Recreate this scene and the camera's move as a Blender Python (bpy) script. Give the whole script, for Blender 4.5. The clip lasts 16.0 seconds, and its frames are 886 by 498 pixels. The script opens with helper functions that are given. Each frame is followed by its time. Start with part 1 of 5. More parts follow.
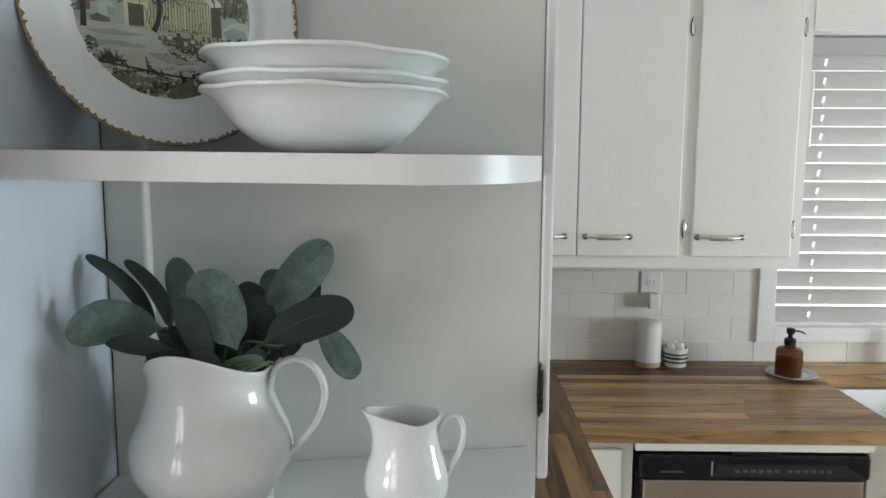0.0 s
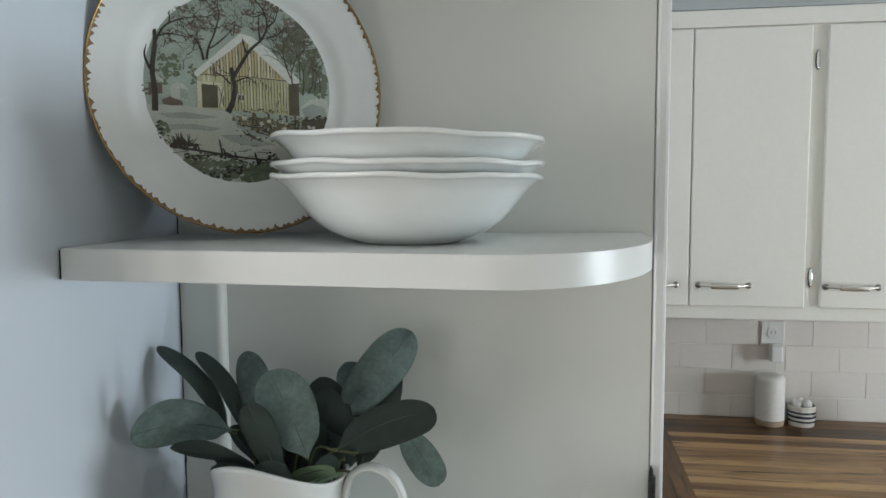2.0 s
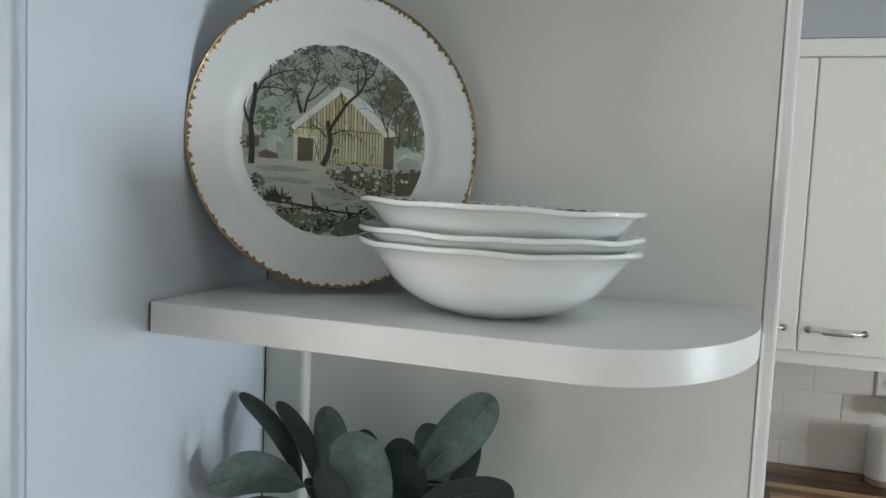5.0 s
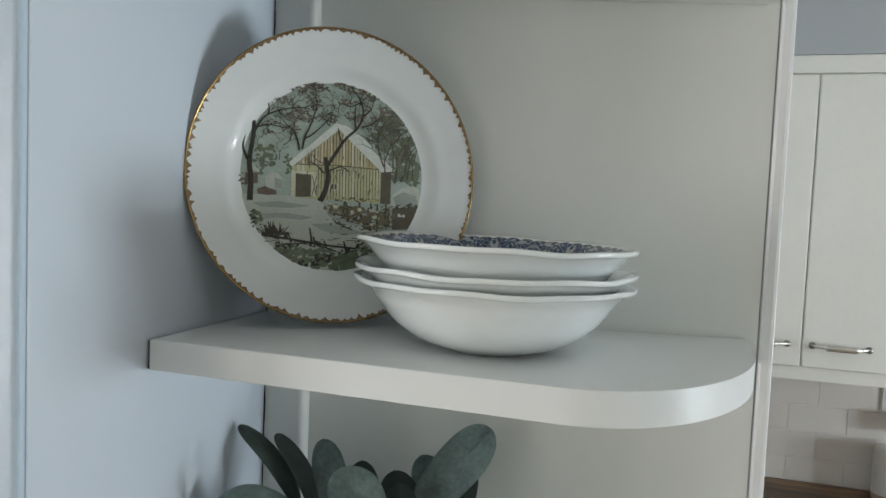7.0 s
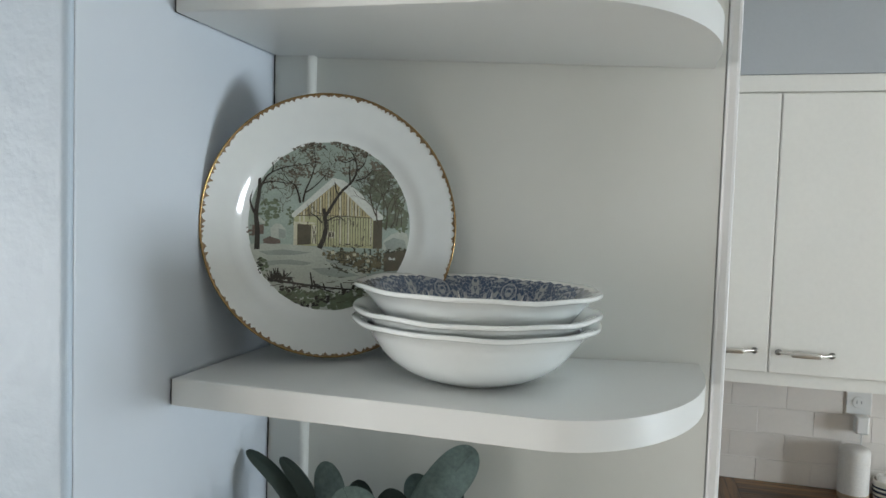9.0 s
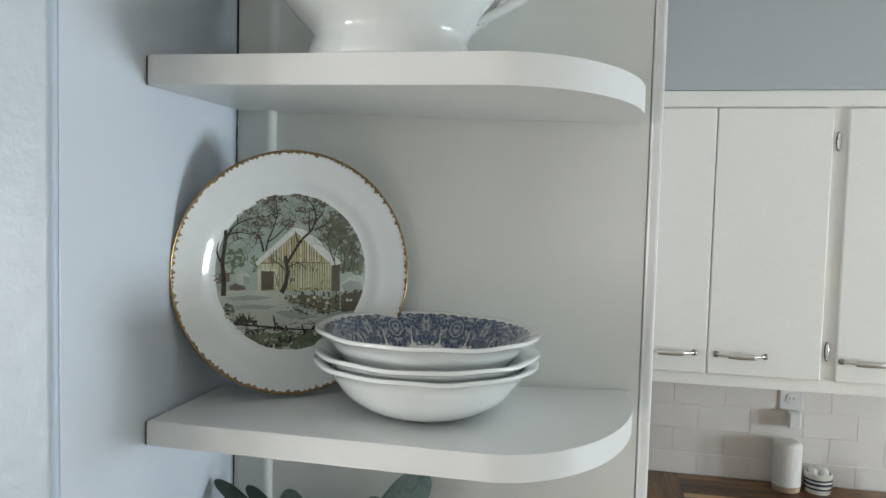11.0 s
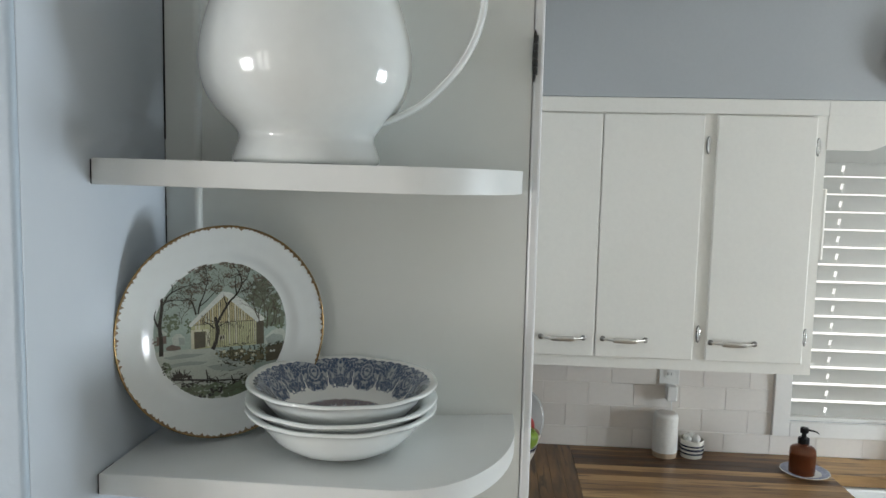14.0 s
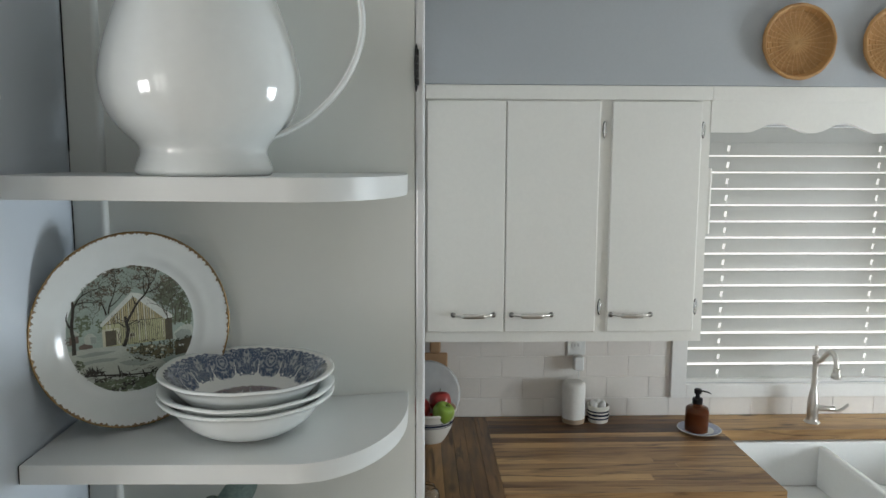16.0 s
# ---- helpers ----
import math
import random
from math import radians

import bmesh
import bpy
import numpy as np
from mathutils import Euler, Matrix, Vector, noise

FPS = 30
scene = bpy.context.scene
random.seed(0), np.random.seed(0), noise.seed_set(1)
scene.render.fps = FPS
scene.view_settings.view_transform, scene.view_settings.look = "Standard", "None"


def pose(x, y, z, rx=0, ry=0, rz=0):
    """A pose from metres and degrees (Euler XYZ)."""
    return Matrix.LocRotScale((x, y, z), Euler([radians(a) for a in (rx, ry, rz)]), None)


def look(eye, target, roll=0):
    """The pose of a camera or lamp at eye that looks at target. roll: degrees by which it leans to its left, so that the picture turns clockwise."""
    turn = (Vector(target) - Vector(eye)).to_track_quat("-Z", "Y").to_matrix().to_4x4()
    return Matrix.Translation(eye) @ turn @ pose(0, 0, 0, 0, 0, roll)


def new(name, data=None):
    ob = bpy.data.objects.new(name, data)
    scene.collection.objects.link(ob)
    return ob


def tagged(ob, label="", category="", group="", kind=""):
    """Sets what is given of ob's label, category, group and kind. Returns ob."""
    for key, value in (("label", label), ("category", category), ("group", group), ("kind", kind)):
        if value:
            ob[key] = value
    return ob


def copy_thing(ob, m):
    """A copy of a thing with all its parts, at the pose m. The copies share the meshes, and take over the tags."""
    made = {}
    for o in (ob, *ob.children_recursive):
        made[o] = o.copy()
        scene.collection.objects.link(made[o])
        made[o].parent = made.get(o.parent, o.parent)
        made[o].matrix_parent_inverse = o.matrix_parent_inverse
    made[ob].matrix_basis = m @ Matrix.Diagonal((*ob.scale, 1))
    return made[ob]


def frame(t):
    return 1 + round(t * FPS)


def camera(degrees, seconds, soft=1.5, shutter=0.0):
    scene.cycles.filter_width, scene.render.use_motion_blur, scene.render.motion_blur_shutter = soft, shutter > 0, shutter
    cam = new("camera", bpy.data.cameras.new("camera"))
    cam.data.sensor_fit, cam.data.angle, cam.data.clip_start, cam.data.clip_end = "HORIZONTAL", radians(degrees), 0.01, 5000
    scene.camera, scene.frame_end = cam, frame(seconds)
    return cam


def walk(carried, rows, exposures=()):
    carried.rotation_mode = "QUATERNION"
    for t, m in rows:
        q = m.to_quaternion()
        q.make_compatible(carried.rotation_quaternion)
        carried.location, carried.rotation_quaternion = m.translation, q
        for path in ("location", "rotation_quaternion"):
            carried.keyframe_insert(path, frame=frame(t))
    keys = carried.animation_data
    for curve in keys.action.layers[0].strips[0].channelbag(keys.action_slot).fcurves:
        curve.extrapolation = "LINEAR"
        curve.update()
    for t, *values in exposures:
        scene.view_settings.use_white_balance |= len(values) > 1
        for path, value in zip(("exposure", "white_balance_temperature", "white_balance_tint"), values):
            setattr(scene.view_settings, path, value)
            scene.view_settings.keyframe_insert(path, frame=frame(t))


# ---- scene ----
cam = camera(62.0, 16.0, soft=1.5)
PATH = [
    (0, (0.272, -0.436, 1.593), (0.246, 1.547, 1.340), 0.3),
    (0.5, (0.273, -0.418, 1.601), (0.211, 1.568, 1.369), 0.6),
    (1, (0.276, -0.404, 1.612), (0.174, 1.582, 1.401), 0.8),
    (1.5, (0.277, -0.39, 1.623), (0.072, 1.59, 1.435), -0.1),
    (2, (0.277, -0.372, 1.628), (-0.029, 1.597, 1.461), -0.3),
    (2.5, (0.279, -0.36, 1.637), (-0.101, 1.598, 1.485), 0.1),
    (3, (0.282, -0.355, 1.645), (-0.151, 1.592, 1.508), 0.8),
    (3.5, (0.28, -0.352, 1.651), (-0.189, 1.588, 1.521), 1.4),
    (4, (0.274, -0.349, 1.656), (-0.235, 1.579, 1.505), 1.9),
    (6.5, (0.281, -0.353, 1.675), (-0.297, 1.557, 1.542), 2.7),
    (7, (0.282, -0.353, 1.680), (-0.291, 1.559, 1.557), 2.4),
    (7.5, (0.283, -0.359, 1.686), (-0.27, 1.559, 1.569), 2.5),
    (8, (0.285, -0.373, 1.695), (-0.254, 1.551, 1.587), 2.3),
    (10.3, (0.301, -0.449, 1.728), (-0.15, 1.496, 1.613), 1.4),
    (10.5, (0.302, -0.452, 1.732), (-0.129, 1.498, 1.617), 1.4),
    (11, (0.304, -0.458, 1.751), (-0.091, 1.499, 1.635), 1.5),
    (11.5, (0.31, -0.464, 1.765), (-0.072, 1.495, 1.640), 1.5),
    (12, (0.317, -0.473, 1.785), (-0.049, 1.489, 1.656), 1.7),
    (12.5, (0.318, -0.488, 1.797), (-0.021, 1.479, 1.668), 1.8),
    (13, (0.316, -0.508, 1.815), (0.049, 1.469, 1.668), 1.8),
    (13.5, (0.315, -0.534, 1.829), (0.118, 1.449, 1.657), 1.7),
    (14, (0.316, -0.554, 1.841), (0.178, 1.432, 1.645), 1.3),
    (14.5, (0.319, -0.57, 1.849), (0.238, 1.416, 1.628), 0.9),
    (15, (0.322, -0.59, 1.854), (0.303, 1.393, 1.596), 0.4),
    (15.5, (0.34, -0.606, 1.864), (0.375, 1.375, 1.591), -0.1),
    (16, (0.353, -0.63, 1.867), (0.421, 1.353, 1.616), 0.2),
]
EXPOSURES = [(0, -0.12), (2, -0.14), (4, -0.15), (7, -0.15), (8.5, -0.09), (10.5, 0.03), (12.5, 0.04), (13.5, 0.02), (14, -0.21), (14.5, -0.35), (15.2, -0.38), (16, -0.37)]
walk(cam, [(t, look(eye, target, roll)) for t, eye, target, roll in PATH], EXPOSURES)
sky = bpy.data.worlds.new("sky")
scene.world = sky
sky.use_nodes = True
_n = sky.node_tree.nodes
_sky = _n.new("ShaderNodeTexSky")
_sky.sky_type, _sky.sun_disc = "NISHITA", False
_sky.sun_elevation, _sky.sun_rotation = radians(40), radians(150)
sky.node_tree.links.new(_sky.outputs[0], _n["Background"].inputs[0])
_n["Background"].inputs[1].default_value = 0.12


def area(name, eye, target, sx, sy, power, color):
    """Area lamp at one window opening, known or added."""
    d = bpy.data.lights.new(name, "AREA")
    d.shape, d.size, d.size_y, d.energy, d.color = "RECTANGLE", sx, sy, power, color
    ob = new(name, d)
    ob.matrix_world = look(eye, target)
    return ob


area("daylight_east_window", (3.49, 0.70, 1.29), (0, 0.30, 1.29), 0.75, 0.7, 84, (0.82, 0.925, 1.0))
area("daylight_living_window", (-2.28, -1.95, 1.38), (0, -0.2, 1.38), 0.8, 0.7, 46, (0.97, 0.985, 1.0))

# Added soft fill from behind the camera; no window is known on that side.
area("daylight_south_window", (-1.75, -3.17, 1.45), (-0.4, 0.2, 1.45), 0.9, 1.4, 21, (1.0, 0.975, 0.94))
area("daylight_sink_window", (1.84, 2.40, 1.38), (1.80, 1.5, 1.25), 0.95, 0.7, 10, (0.98, 0.99, 1.0))


# ---- materials ----
def mat(name, color, rough=0.5, metal=0.0, vary=0.06, scale=6.0, bump=0.0, bscale=60.0, spec=0.5, coat=0.0,
        fine=0.03, fscale=90.0, trans=0.0, ior=1.5, piece=0.0, detail=4.0):
    """A plain surface with variation at two scales and fine relief."""
    m = bpy.data.materials.new(name)
    m.use_nodes = True
    nt = m.node_tree
    N, L = nt.nodes, nt.links
    b = N["Principled BSDF"]
    b.inputs["Roughness"].default_value = rough
    b.inputs["Metallic"].default_value = metal
    b.inputs["Specular IOR Level"].default_value = spec
    b.inputs["Coat Weight"].default_value = coat
    b.inputs["Coat Roughness"].default_value = 0.06
    b.inputs["Transmission Weight"].default_value = trans
    b.inputs["IOR"].default_value = ior
    tc = N.new("ShaderNodeTexCoord")
    n1 = N.new("ShaderNodeTexNoise")
    n1.inputs["Scale"].default_value, n1.inputs["Detail"].default_value = scale, detail
    n2 = N.new("ShaderNodeTexNoise")
    n2.inputs["Scale"].default_value, n2.inputs["Detail"].default_value = fscale, 3
    L.new(tc.outputs["Object"], n1.inputs[0])
    L.new(tc.outputs["Object"], n2.inputs[0])
    mr = N.new("ShaderNodeMapRange")
    mr.inputs[3].default_value, mr.inputs[4].default_value = 1 - vary, 1 + vary
    L.new(n1.outputs[0], mr.inputs[0])
    mr2 = N.new("ShaderNodeMapRange")
    mr2.inputs[3].default_value, mr2.inputs[4].default_value = 1 - fine, 1 + fine
    L.new(n2.outputs[0], mr2.inputs[0])
    mul = N.new("ShaderNodeMath")
    mul.operation = "MULTIPLY"
    L.new(mr.outputs[0], mul.inputs[0])
    L.new(mr2.outputs[0], mul.inputs[1])
    last = mul
    if piece:
        oi = N.new("ShaderNodeObjectInfo")
        mr3 = N.new("ShaderNodeMapRange")
        mr3.inputs[3].default_value, mr3.inputs[4].default_value = 1 - piece, 1 + piece
        L.new(oi.outputs["Random"], mr3.inputs[0])
        last = N.new("ShaderNodeMath")
        last.operation = "MULTIPLY"
        L.new(mul.outputs[0], last.inputs[0])
        L.new(mr3.outputs[0], last.inputs[1])
    hs = N.new("ShaderNodeVectorMath")
    hs.operation = "SCALE"
    hs.inputs[0].default_value = color
    L.new(last.outputs[0], hs.inputs["Scale"])
    L.new(hs.outputs[0], b.inputs["Base Color"])
    rr = N.new("ShaderNodeMapRange")
    rr.inputs[3].default_value, rr.inputs[4].default_value = rough * 0.92, min(1, rough * 1.10)
    L.new(n1.outputs[0], rr.inputs[0])
    L.new(rr.outputs[0], b.inputs["Roughness"])
    if bump:
        n3 = N.new("ShaderNodeTexNoise")
        n3.inputs["Scale"].default_value, n3.inputs["Detail"].default_value = bscale, 4
        L.new(tc.outputs["Object"], n3.inputs[0])
        bp = N.new("ShaderNodeBump")
        bp.inputs["Strength"].default_value, bp.inputs["Distance"].default_value = bump, 0.002
        L.new(n3.outputs[0], bp.inputs["Height"])
        L.new(bp.outputs[0], b.inputs["Normal"])
    return m


def wood(name, dark, light, axis, piece=0.35):
    """Oiled hardwood, its grain along one axis; each stave has its own tone."""
    m = bpy.data.materials.new(name)
    m.use_nodes = True
    nt = m.node_tree
    N, L = nt.nodes, nt.links
    b = N["Principled BSDF"]
    tc, oi = N.new("ShaderNodeTexCoord"), N.new("ShaderNodeObjectInfo")
    off = N.new("ShaderNodeVectorMath")
    off.operation = "ADD"
    sc = N.new("ShaderNodeVectorMath")
    sc.operation = "SCALE"
    sc.inputs[0].default_value = (9, 13, 7)
    L.new(oi.outputs["Random"], sc.inputs["Scale"])
    L.new(tc.outputs["Object"], off.inputs[0])
    L.new(sc.outputs[0], off.inputs[1])
    mp = N.new("ShaderNodeMapping")
    mp.inputs["Scale"].default_value = (2.6, 20, 20) if axis == "x" else (20, 2.6, 20)
    L.new(off.outputs[0], mp.inputs[0])
    g = N.new("ShaderNodeTexNoise")
    g.inputs["Scale"].default_value, g.inputs["Detail"].default_value, g.inputs["Distortion"].default_value = 1.6, 6, 0.8
    L.new(mp.outputs[0], g.inputs[0])
    big = N.new("ShaderNodeTexNoise")
    big.inputs["Scale"].default_value, big.inputs["Detail"].default_value = 0.35, 2
    L.new(mp.outputs[0], big.inputs[0])
    a1 = N.new("ShaderNodeMath")
    a1.operation = "MULTIPLY_ADD"
    a1.inputs[1].default_value, a1.inputs[2].default_value = 1.0, -0.18
    L.new(g.outputs[0], a1.inputs[0])
    a2 = N.new("ShaderNodeMath")
    a2.operation = "MULTIPLY_ADD"
    a2.inputs[1].default_value = 0.75
    L.new(big.outputs[0], a2.inputs[0])
    L.new(a1.outputs[0], a2.inputs[2])
    a3 = N.new("ShaderNodeMath")
    a3.operation = "MULTIPLY_ADD"
    a3.inputs[1].default_value = piece * 2
    sub = N.new("ShaderNodeMath")
    sub.operation = "SUBTRACT"
    sub.inputs[1].default_value = 0.5
    L.new(oi.outputs["Random"], sub.inputs[0])
    L.new(sub.outputs[0], a3.inputs[0])
    L.new(a2.outputs[0], a3.inputs[2])
    cr = N.new("ShaderNodeValToRGB")
    cr.color_ramp.elements[0].position, cr.color_ramp.elements[1].position = 0.28, 0.95
    cr.color_ramp.elements[0].color, cr.color_ramp.elements[1].color = (*dark, 1), (*light, 1)
    L.new(a3.outputs[0], cr.inputs[0])
    mp2 = N.new("ShaderNodeMapping")
    mp2.inputs["Scale"].default_value = (3.4, 44, 44) if axis == "x" else (44, 3.4, 44)
    L.new(off.outputs[0], mp2.inputs[0])
    st = N.new("ShaderNodeTexNoise")
    st.inputs["Scale"].default_value, st.inputs["Detail"].default_value, st.inputs["Distortion"].default_value = 0.9, 4, 1.4
    L.new(mp2.outputs[0], st.inputs[0])
    sm = N.new("ShaderNodeMapRange")
    sm.inputs[1].default_value, sm.inputs[2].default_value, sm.inputs[4].default_value = 0.55, 0.68, 0.80
    L.new(st.outputs[0], sm.inputs[0])
    mx = N.new("ShaderNodeMix")
    mx.data_type = "RGBA"
    L.new(sm.outputs[0], mx.inputs[0])
    L.new(cr.outputs[0], mx.inputs[6])
    mx.inputs[7].default_value = (dark[0] * 0.4, dark[1] * 0.4, dark[2] * 0.4, 1)
    kp = N.new("ShaderNodeMapping")
    kp.inputs["Scale"].default_value = (3.2, 9.5, 1) if axis == "x" else (9.5, 3.2, 1)
    L.new(off.outputs[0], kp.inputs[0])
    kv = N.new("ShaderNodeTexVoronoi")
    kv.inputs["Scale"].default_value = 1.1
    L.new(kp.outputs[0], kv.inputs[0])
    km = N.new("ShaderNodeMapRange")
    km.inputs[1].default_value, km.inputs[2].default_value, km.inputs[3].default_value, km.inputs[4].default_value = 0.05, 0.15, 0.85, 0.0
    L.new(kv.outputs["Distance"], km.inputs[0])
    mk = N.new("ShaderNodeMix")
    mk.data_type = "RGBA"
    L.new(km.outputs[0], mk.inputs[0])
    L.new(mx.outputs[2], mk.inputs[6])
    mk.inputs[7].default_value = (0.05, 0.024, 0.012, 1)
    L.new(mk.outputs[2], b.inputs["Base Color"])
    rr = N.new("ShaderNodeMapRange")
    rr.inputs[3].default_value, rr.inputs[4].default_value = 0.30, 0.44
    L.new(g.outputs[0], rr.inputs[0])
    L.new(rr.outputs[0], b.inputs["Roughness"])
    bp = N.new("ShaderNodeBump")
    bp.inputs["Strength"].default_value, bp.inputs["Distance"].default_value = 0.15, 0.001
    L.new(g.outputs[0], bp.inputs["Height"])
    L.new(bp.outputs[0], b.inputs["Normal"])
    return m


# Side board: bluer and darker than M_UNIT.
M_SIDE = mat("bluish_white_side", (0.62, 0.675, 0.738), 0.36, vary=0.012, scale=4, bump=0.03, bscale=45, fine=0.01)
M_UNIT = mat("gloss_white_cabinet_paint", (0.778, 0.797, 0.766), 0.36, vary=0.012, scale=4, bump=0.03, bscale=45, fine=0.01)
M_SHELF = mat("gloss_white_shelf_paint", (0.785, 0.805, 0.795), 0.36, vary=0.008, scale=5, bump=0.015, bscale=40, fine=0.008)
M_WALLTEX = mat("orange_peel_wall_paint", (0.50, 0.595, 0.69), 0.45, vary=0.03, scale=5, bump=0.7, bscale=60)
M_SOFFIT = mat("grey_blue_wall_paint", (0.45, 0.47, 0.485), 0.65, vary=0.03, scale=3, bump=0.15, bscale=120)
M_CAB = mat("satin_white_kitchen_paint", (0.86, 0.835, 0.775), 0.38, vary=0.02, scale=5, bump=0.05, bscale=70)
M_TRIM = mat("white_trim_paint", (0.83, 0.81, 0.775), 0.35, vary=0.02, scale=8, bump=0.05)
M_EDGE = mat("bright_white_door_paint", (0.86, 0.87, 0.875), 0.3, vary=0.01, scale=8, bump=0.03)
M_CEIL = mat("white_ceiling_paint", (0.78, 0.78, 0.77), 0.8, vary=0.02, bump=0.3, bscale=80)
# Out-of-view walls and floor, chosen pale to bounce fill into the room.
M_PALE = mat("pale_bounce_wall", (0.80, 0.785, 0.735), 0.7, vary=0.03, scale=3, bump=0.1)
M_FLOOR = mat("pale_bounce_floor", (0.40, 0.335, 0.265), 0.5, vary=0.2, scale=3)
M_CHINA = mat("white_glazed_china", (0.80, 0.83, 0.82), 0.075, vary=0.012, scale=10, coat=0.5, bump=0.02, bscale=35)
M_TILE = mat("white_glazed_tile", (0.82, 0.775, 0.725), 0.16, vary=0.02, scale=12, bump=0.05, bscale=20, piece=0.03)
M_GROUT = mat("pale_grout", (0.82, 0.78, 0.74), 0.85, vary=0.05, scale=60)
M_STEEL = mat("brushed_nickel", (0.60, 0.57, 0.53), 0.34, metal=1.0, vary=0.05, scale=30)
M_IRON = mat("aged_hinge_metal", (0.28, 0.27, 0.255), 0.35, metal=1.0, vary=0.2, scale=90)
M_HINGE = mat("black_hinge_metal", (0.022, 0.022, 0.022), 0.3, metal=0.2, vary=0.3, scale=90)
M_CHROME = mat("worn_chrome", (0.78, 0.78, 0.77), 0.16, metal=1.0, vary=0.08, scale=60)
M_DARK = mat("dark_gap", (0.02, 0.02, 0.02), 0.9)
M_BLACK = mat("black_gloss_plastic", (0.010, 0.010, 0.011), 0.25, vary=0.1, spec=0.22)
M_STAINLESS = mat("stainless_steel_panel", (0.44, 0.39, 0.35), 0.3, metal=1.0, vary=0.04, scale=3)
M_SLAT = mat("white_blind_slat", (0.54, 0.54, 0.515), 0.45, vary=0.02, scale=6)


def let_light_through(m, share, color):
    """Thin vinyl: part of the light passes to the other side."""
    N, L = m.node_tree.nodes, m.node_tree.links
    t, mx = N.new("ShaderNodeBsdfTranslucent"), N.new("ShaderNodeMixShader")
    t.inputs[0].default_value, mx.inputs[0].default_value = (*color, 1), share
    L.new(N["Principled BSDF"].outputs[0], mx.inputs[1])
    L.new(t.outputs[0], mx.inputs[2])
    L.new(mx.outputs[0], N["Material Output"].inputs[0])


let_light_through(M_SLAT, 0.24, (0.80, 0.80, 0.77))
M_CORD = mat("white_cord", (0.85, 0.85, 0.84), 0.7, vary=0.02)
M_SINK = mat("white_fireclay", (0.88, 0.875, 0.85), 0.12, vary=0.01, coat=0.4)
M_WX = wood("butcher_block_tan", (0.125, 0.055, 0.021), (0.52, 0.32, 0.145), "x", 0.28)
M_WX2 = wood("butcher_block_brown", (0.046, 0.018, 0.0075), (0.27, 0.135, 0.052), "x", 0.30)
M_WY = wood("butcher_block_side", (0.052, 0.024, 0.010), (0.35, 0.19, 0.074), "y", 0.17)


# ---- mesh helpers ----
def mesh_of(bm, name, material, smooth=False):
    me = bpy.data.meshes.new(name)
    bmesh.ops.recalc_face_normals(bm, faces=bm.faces)
    bm.to_mesh(me)
    bm.free()
    if material:
        me.materials.append(material)
    if smooth:
        me.shade_smooth()
    return me


def part(name, bm, material, parent=None, label="", smooth=False, m=None):
    """One mesh object, under a thing or a part where one is given."""
    ob = new(name, mesh_of(bm, name, material, smooth))
    if parent:
        ob.parent = parent
    if m is not None:
        ob.matrix_basis = m
    if label:
        ob["label"] = label
    return ob


def thing(name, label, category, m=None, group="", kind=""):
    ob = new(name)
    ob.empty_display_size = 0.05
    if m is not None:
        ob.matrix_basis = m
    return tagged(ob, label, category, group, kind)


def box(x0, x1, y0, y1, z0, z1, bevel=0.0, seg=2, bm=None):
    out = bm or bmesh.new()
    r = bmesh.ops.create_cube(out, size=1)
    for v in r["verts"]:
        v.co = Vector(((x0 + x1) / 2 + v.co.x * (x1 - x0), (y0 + y1) / 2 + v.co.y * (y1 - y0), (z0 + z1) / 2 + v.co.z * (z1 - z0)))
    if bevel:
        es = list({e for v in r["verts"] for e in v.link_edges})
        bmesh.ops.bevel(out, geom=es, offset=bevel, segments=seg, affect="EDGES", profile=0.5)
    return out


def lathe(profile, n=64, warp=None, bm=None):
    """A turned body from (radius, height) pairs; warp moves each point."""
    out = bm or bmesh.new()
    rings = []
    for k, (r, z) in enumerate(profile):
        if r < 1e-6:
            co = Vector((0, 0, z))
            rings.append([out.verts.new(warp(co, k, 0) if warp else co)])
            continue
        ring = []
        for i in range(n):
            a = 2 * math.pi * i / n
            co = Vector((r * math.cos(a), r * math.sin(a), z))
            ring.append(out.verts.new(warp(co, k, a) if warp else co))
        rings.append(ring)
    for p, q in zip(rings, rings[1:]):
        if len(p) == 1 and len(q) == 1:
            continue
        for i in range(n):
            j = (i + 1) % n
            if len(p) == 1:
                out.faces.new((p[0], q[j], q[i]))
            elif len(q) == 1:
                out.faces.new((p[i], p[j], q[0]))
            else:
                out.faces.new((p[i], p[j], q[j], q[i]))
    return out


def smooth_line(pts, n=8):
    """Catmull-Rom through the given points."""
    pts = [Vector(p) for p in pts]
    ext = [2 * pts[0] - pts[1]] + pts + [2 * pts[-1] - pts[-2]]
    out = []
    for i in range(1, len(ext) - 2):
        p0, p1, p2, p3 = ext[i - 1:i + 3]
        for k in range(n):
            t = k / n
            out.append(0.5 * (2 * p1 + (p2 - p0) * t + (2 * p0 - 5 * p1 + 4 * p2 - p3) * t * t + (3 * p1 - p0 - 3 * p2 + p3) * t ** 3))
    out.append(pts[-1])
    return out


def profile_curve(pairs, n=6):
    return [(max(p.x, 0), p.y) for p in smooth_line([(a, b, 0) for a, b in pairs], n)]


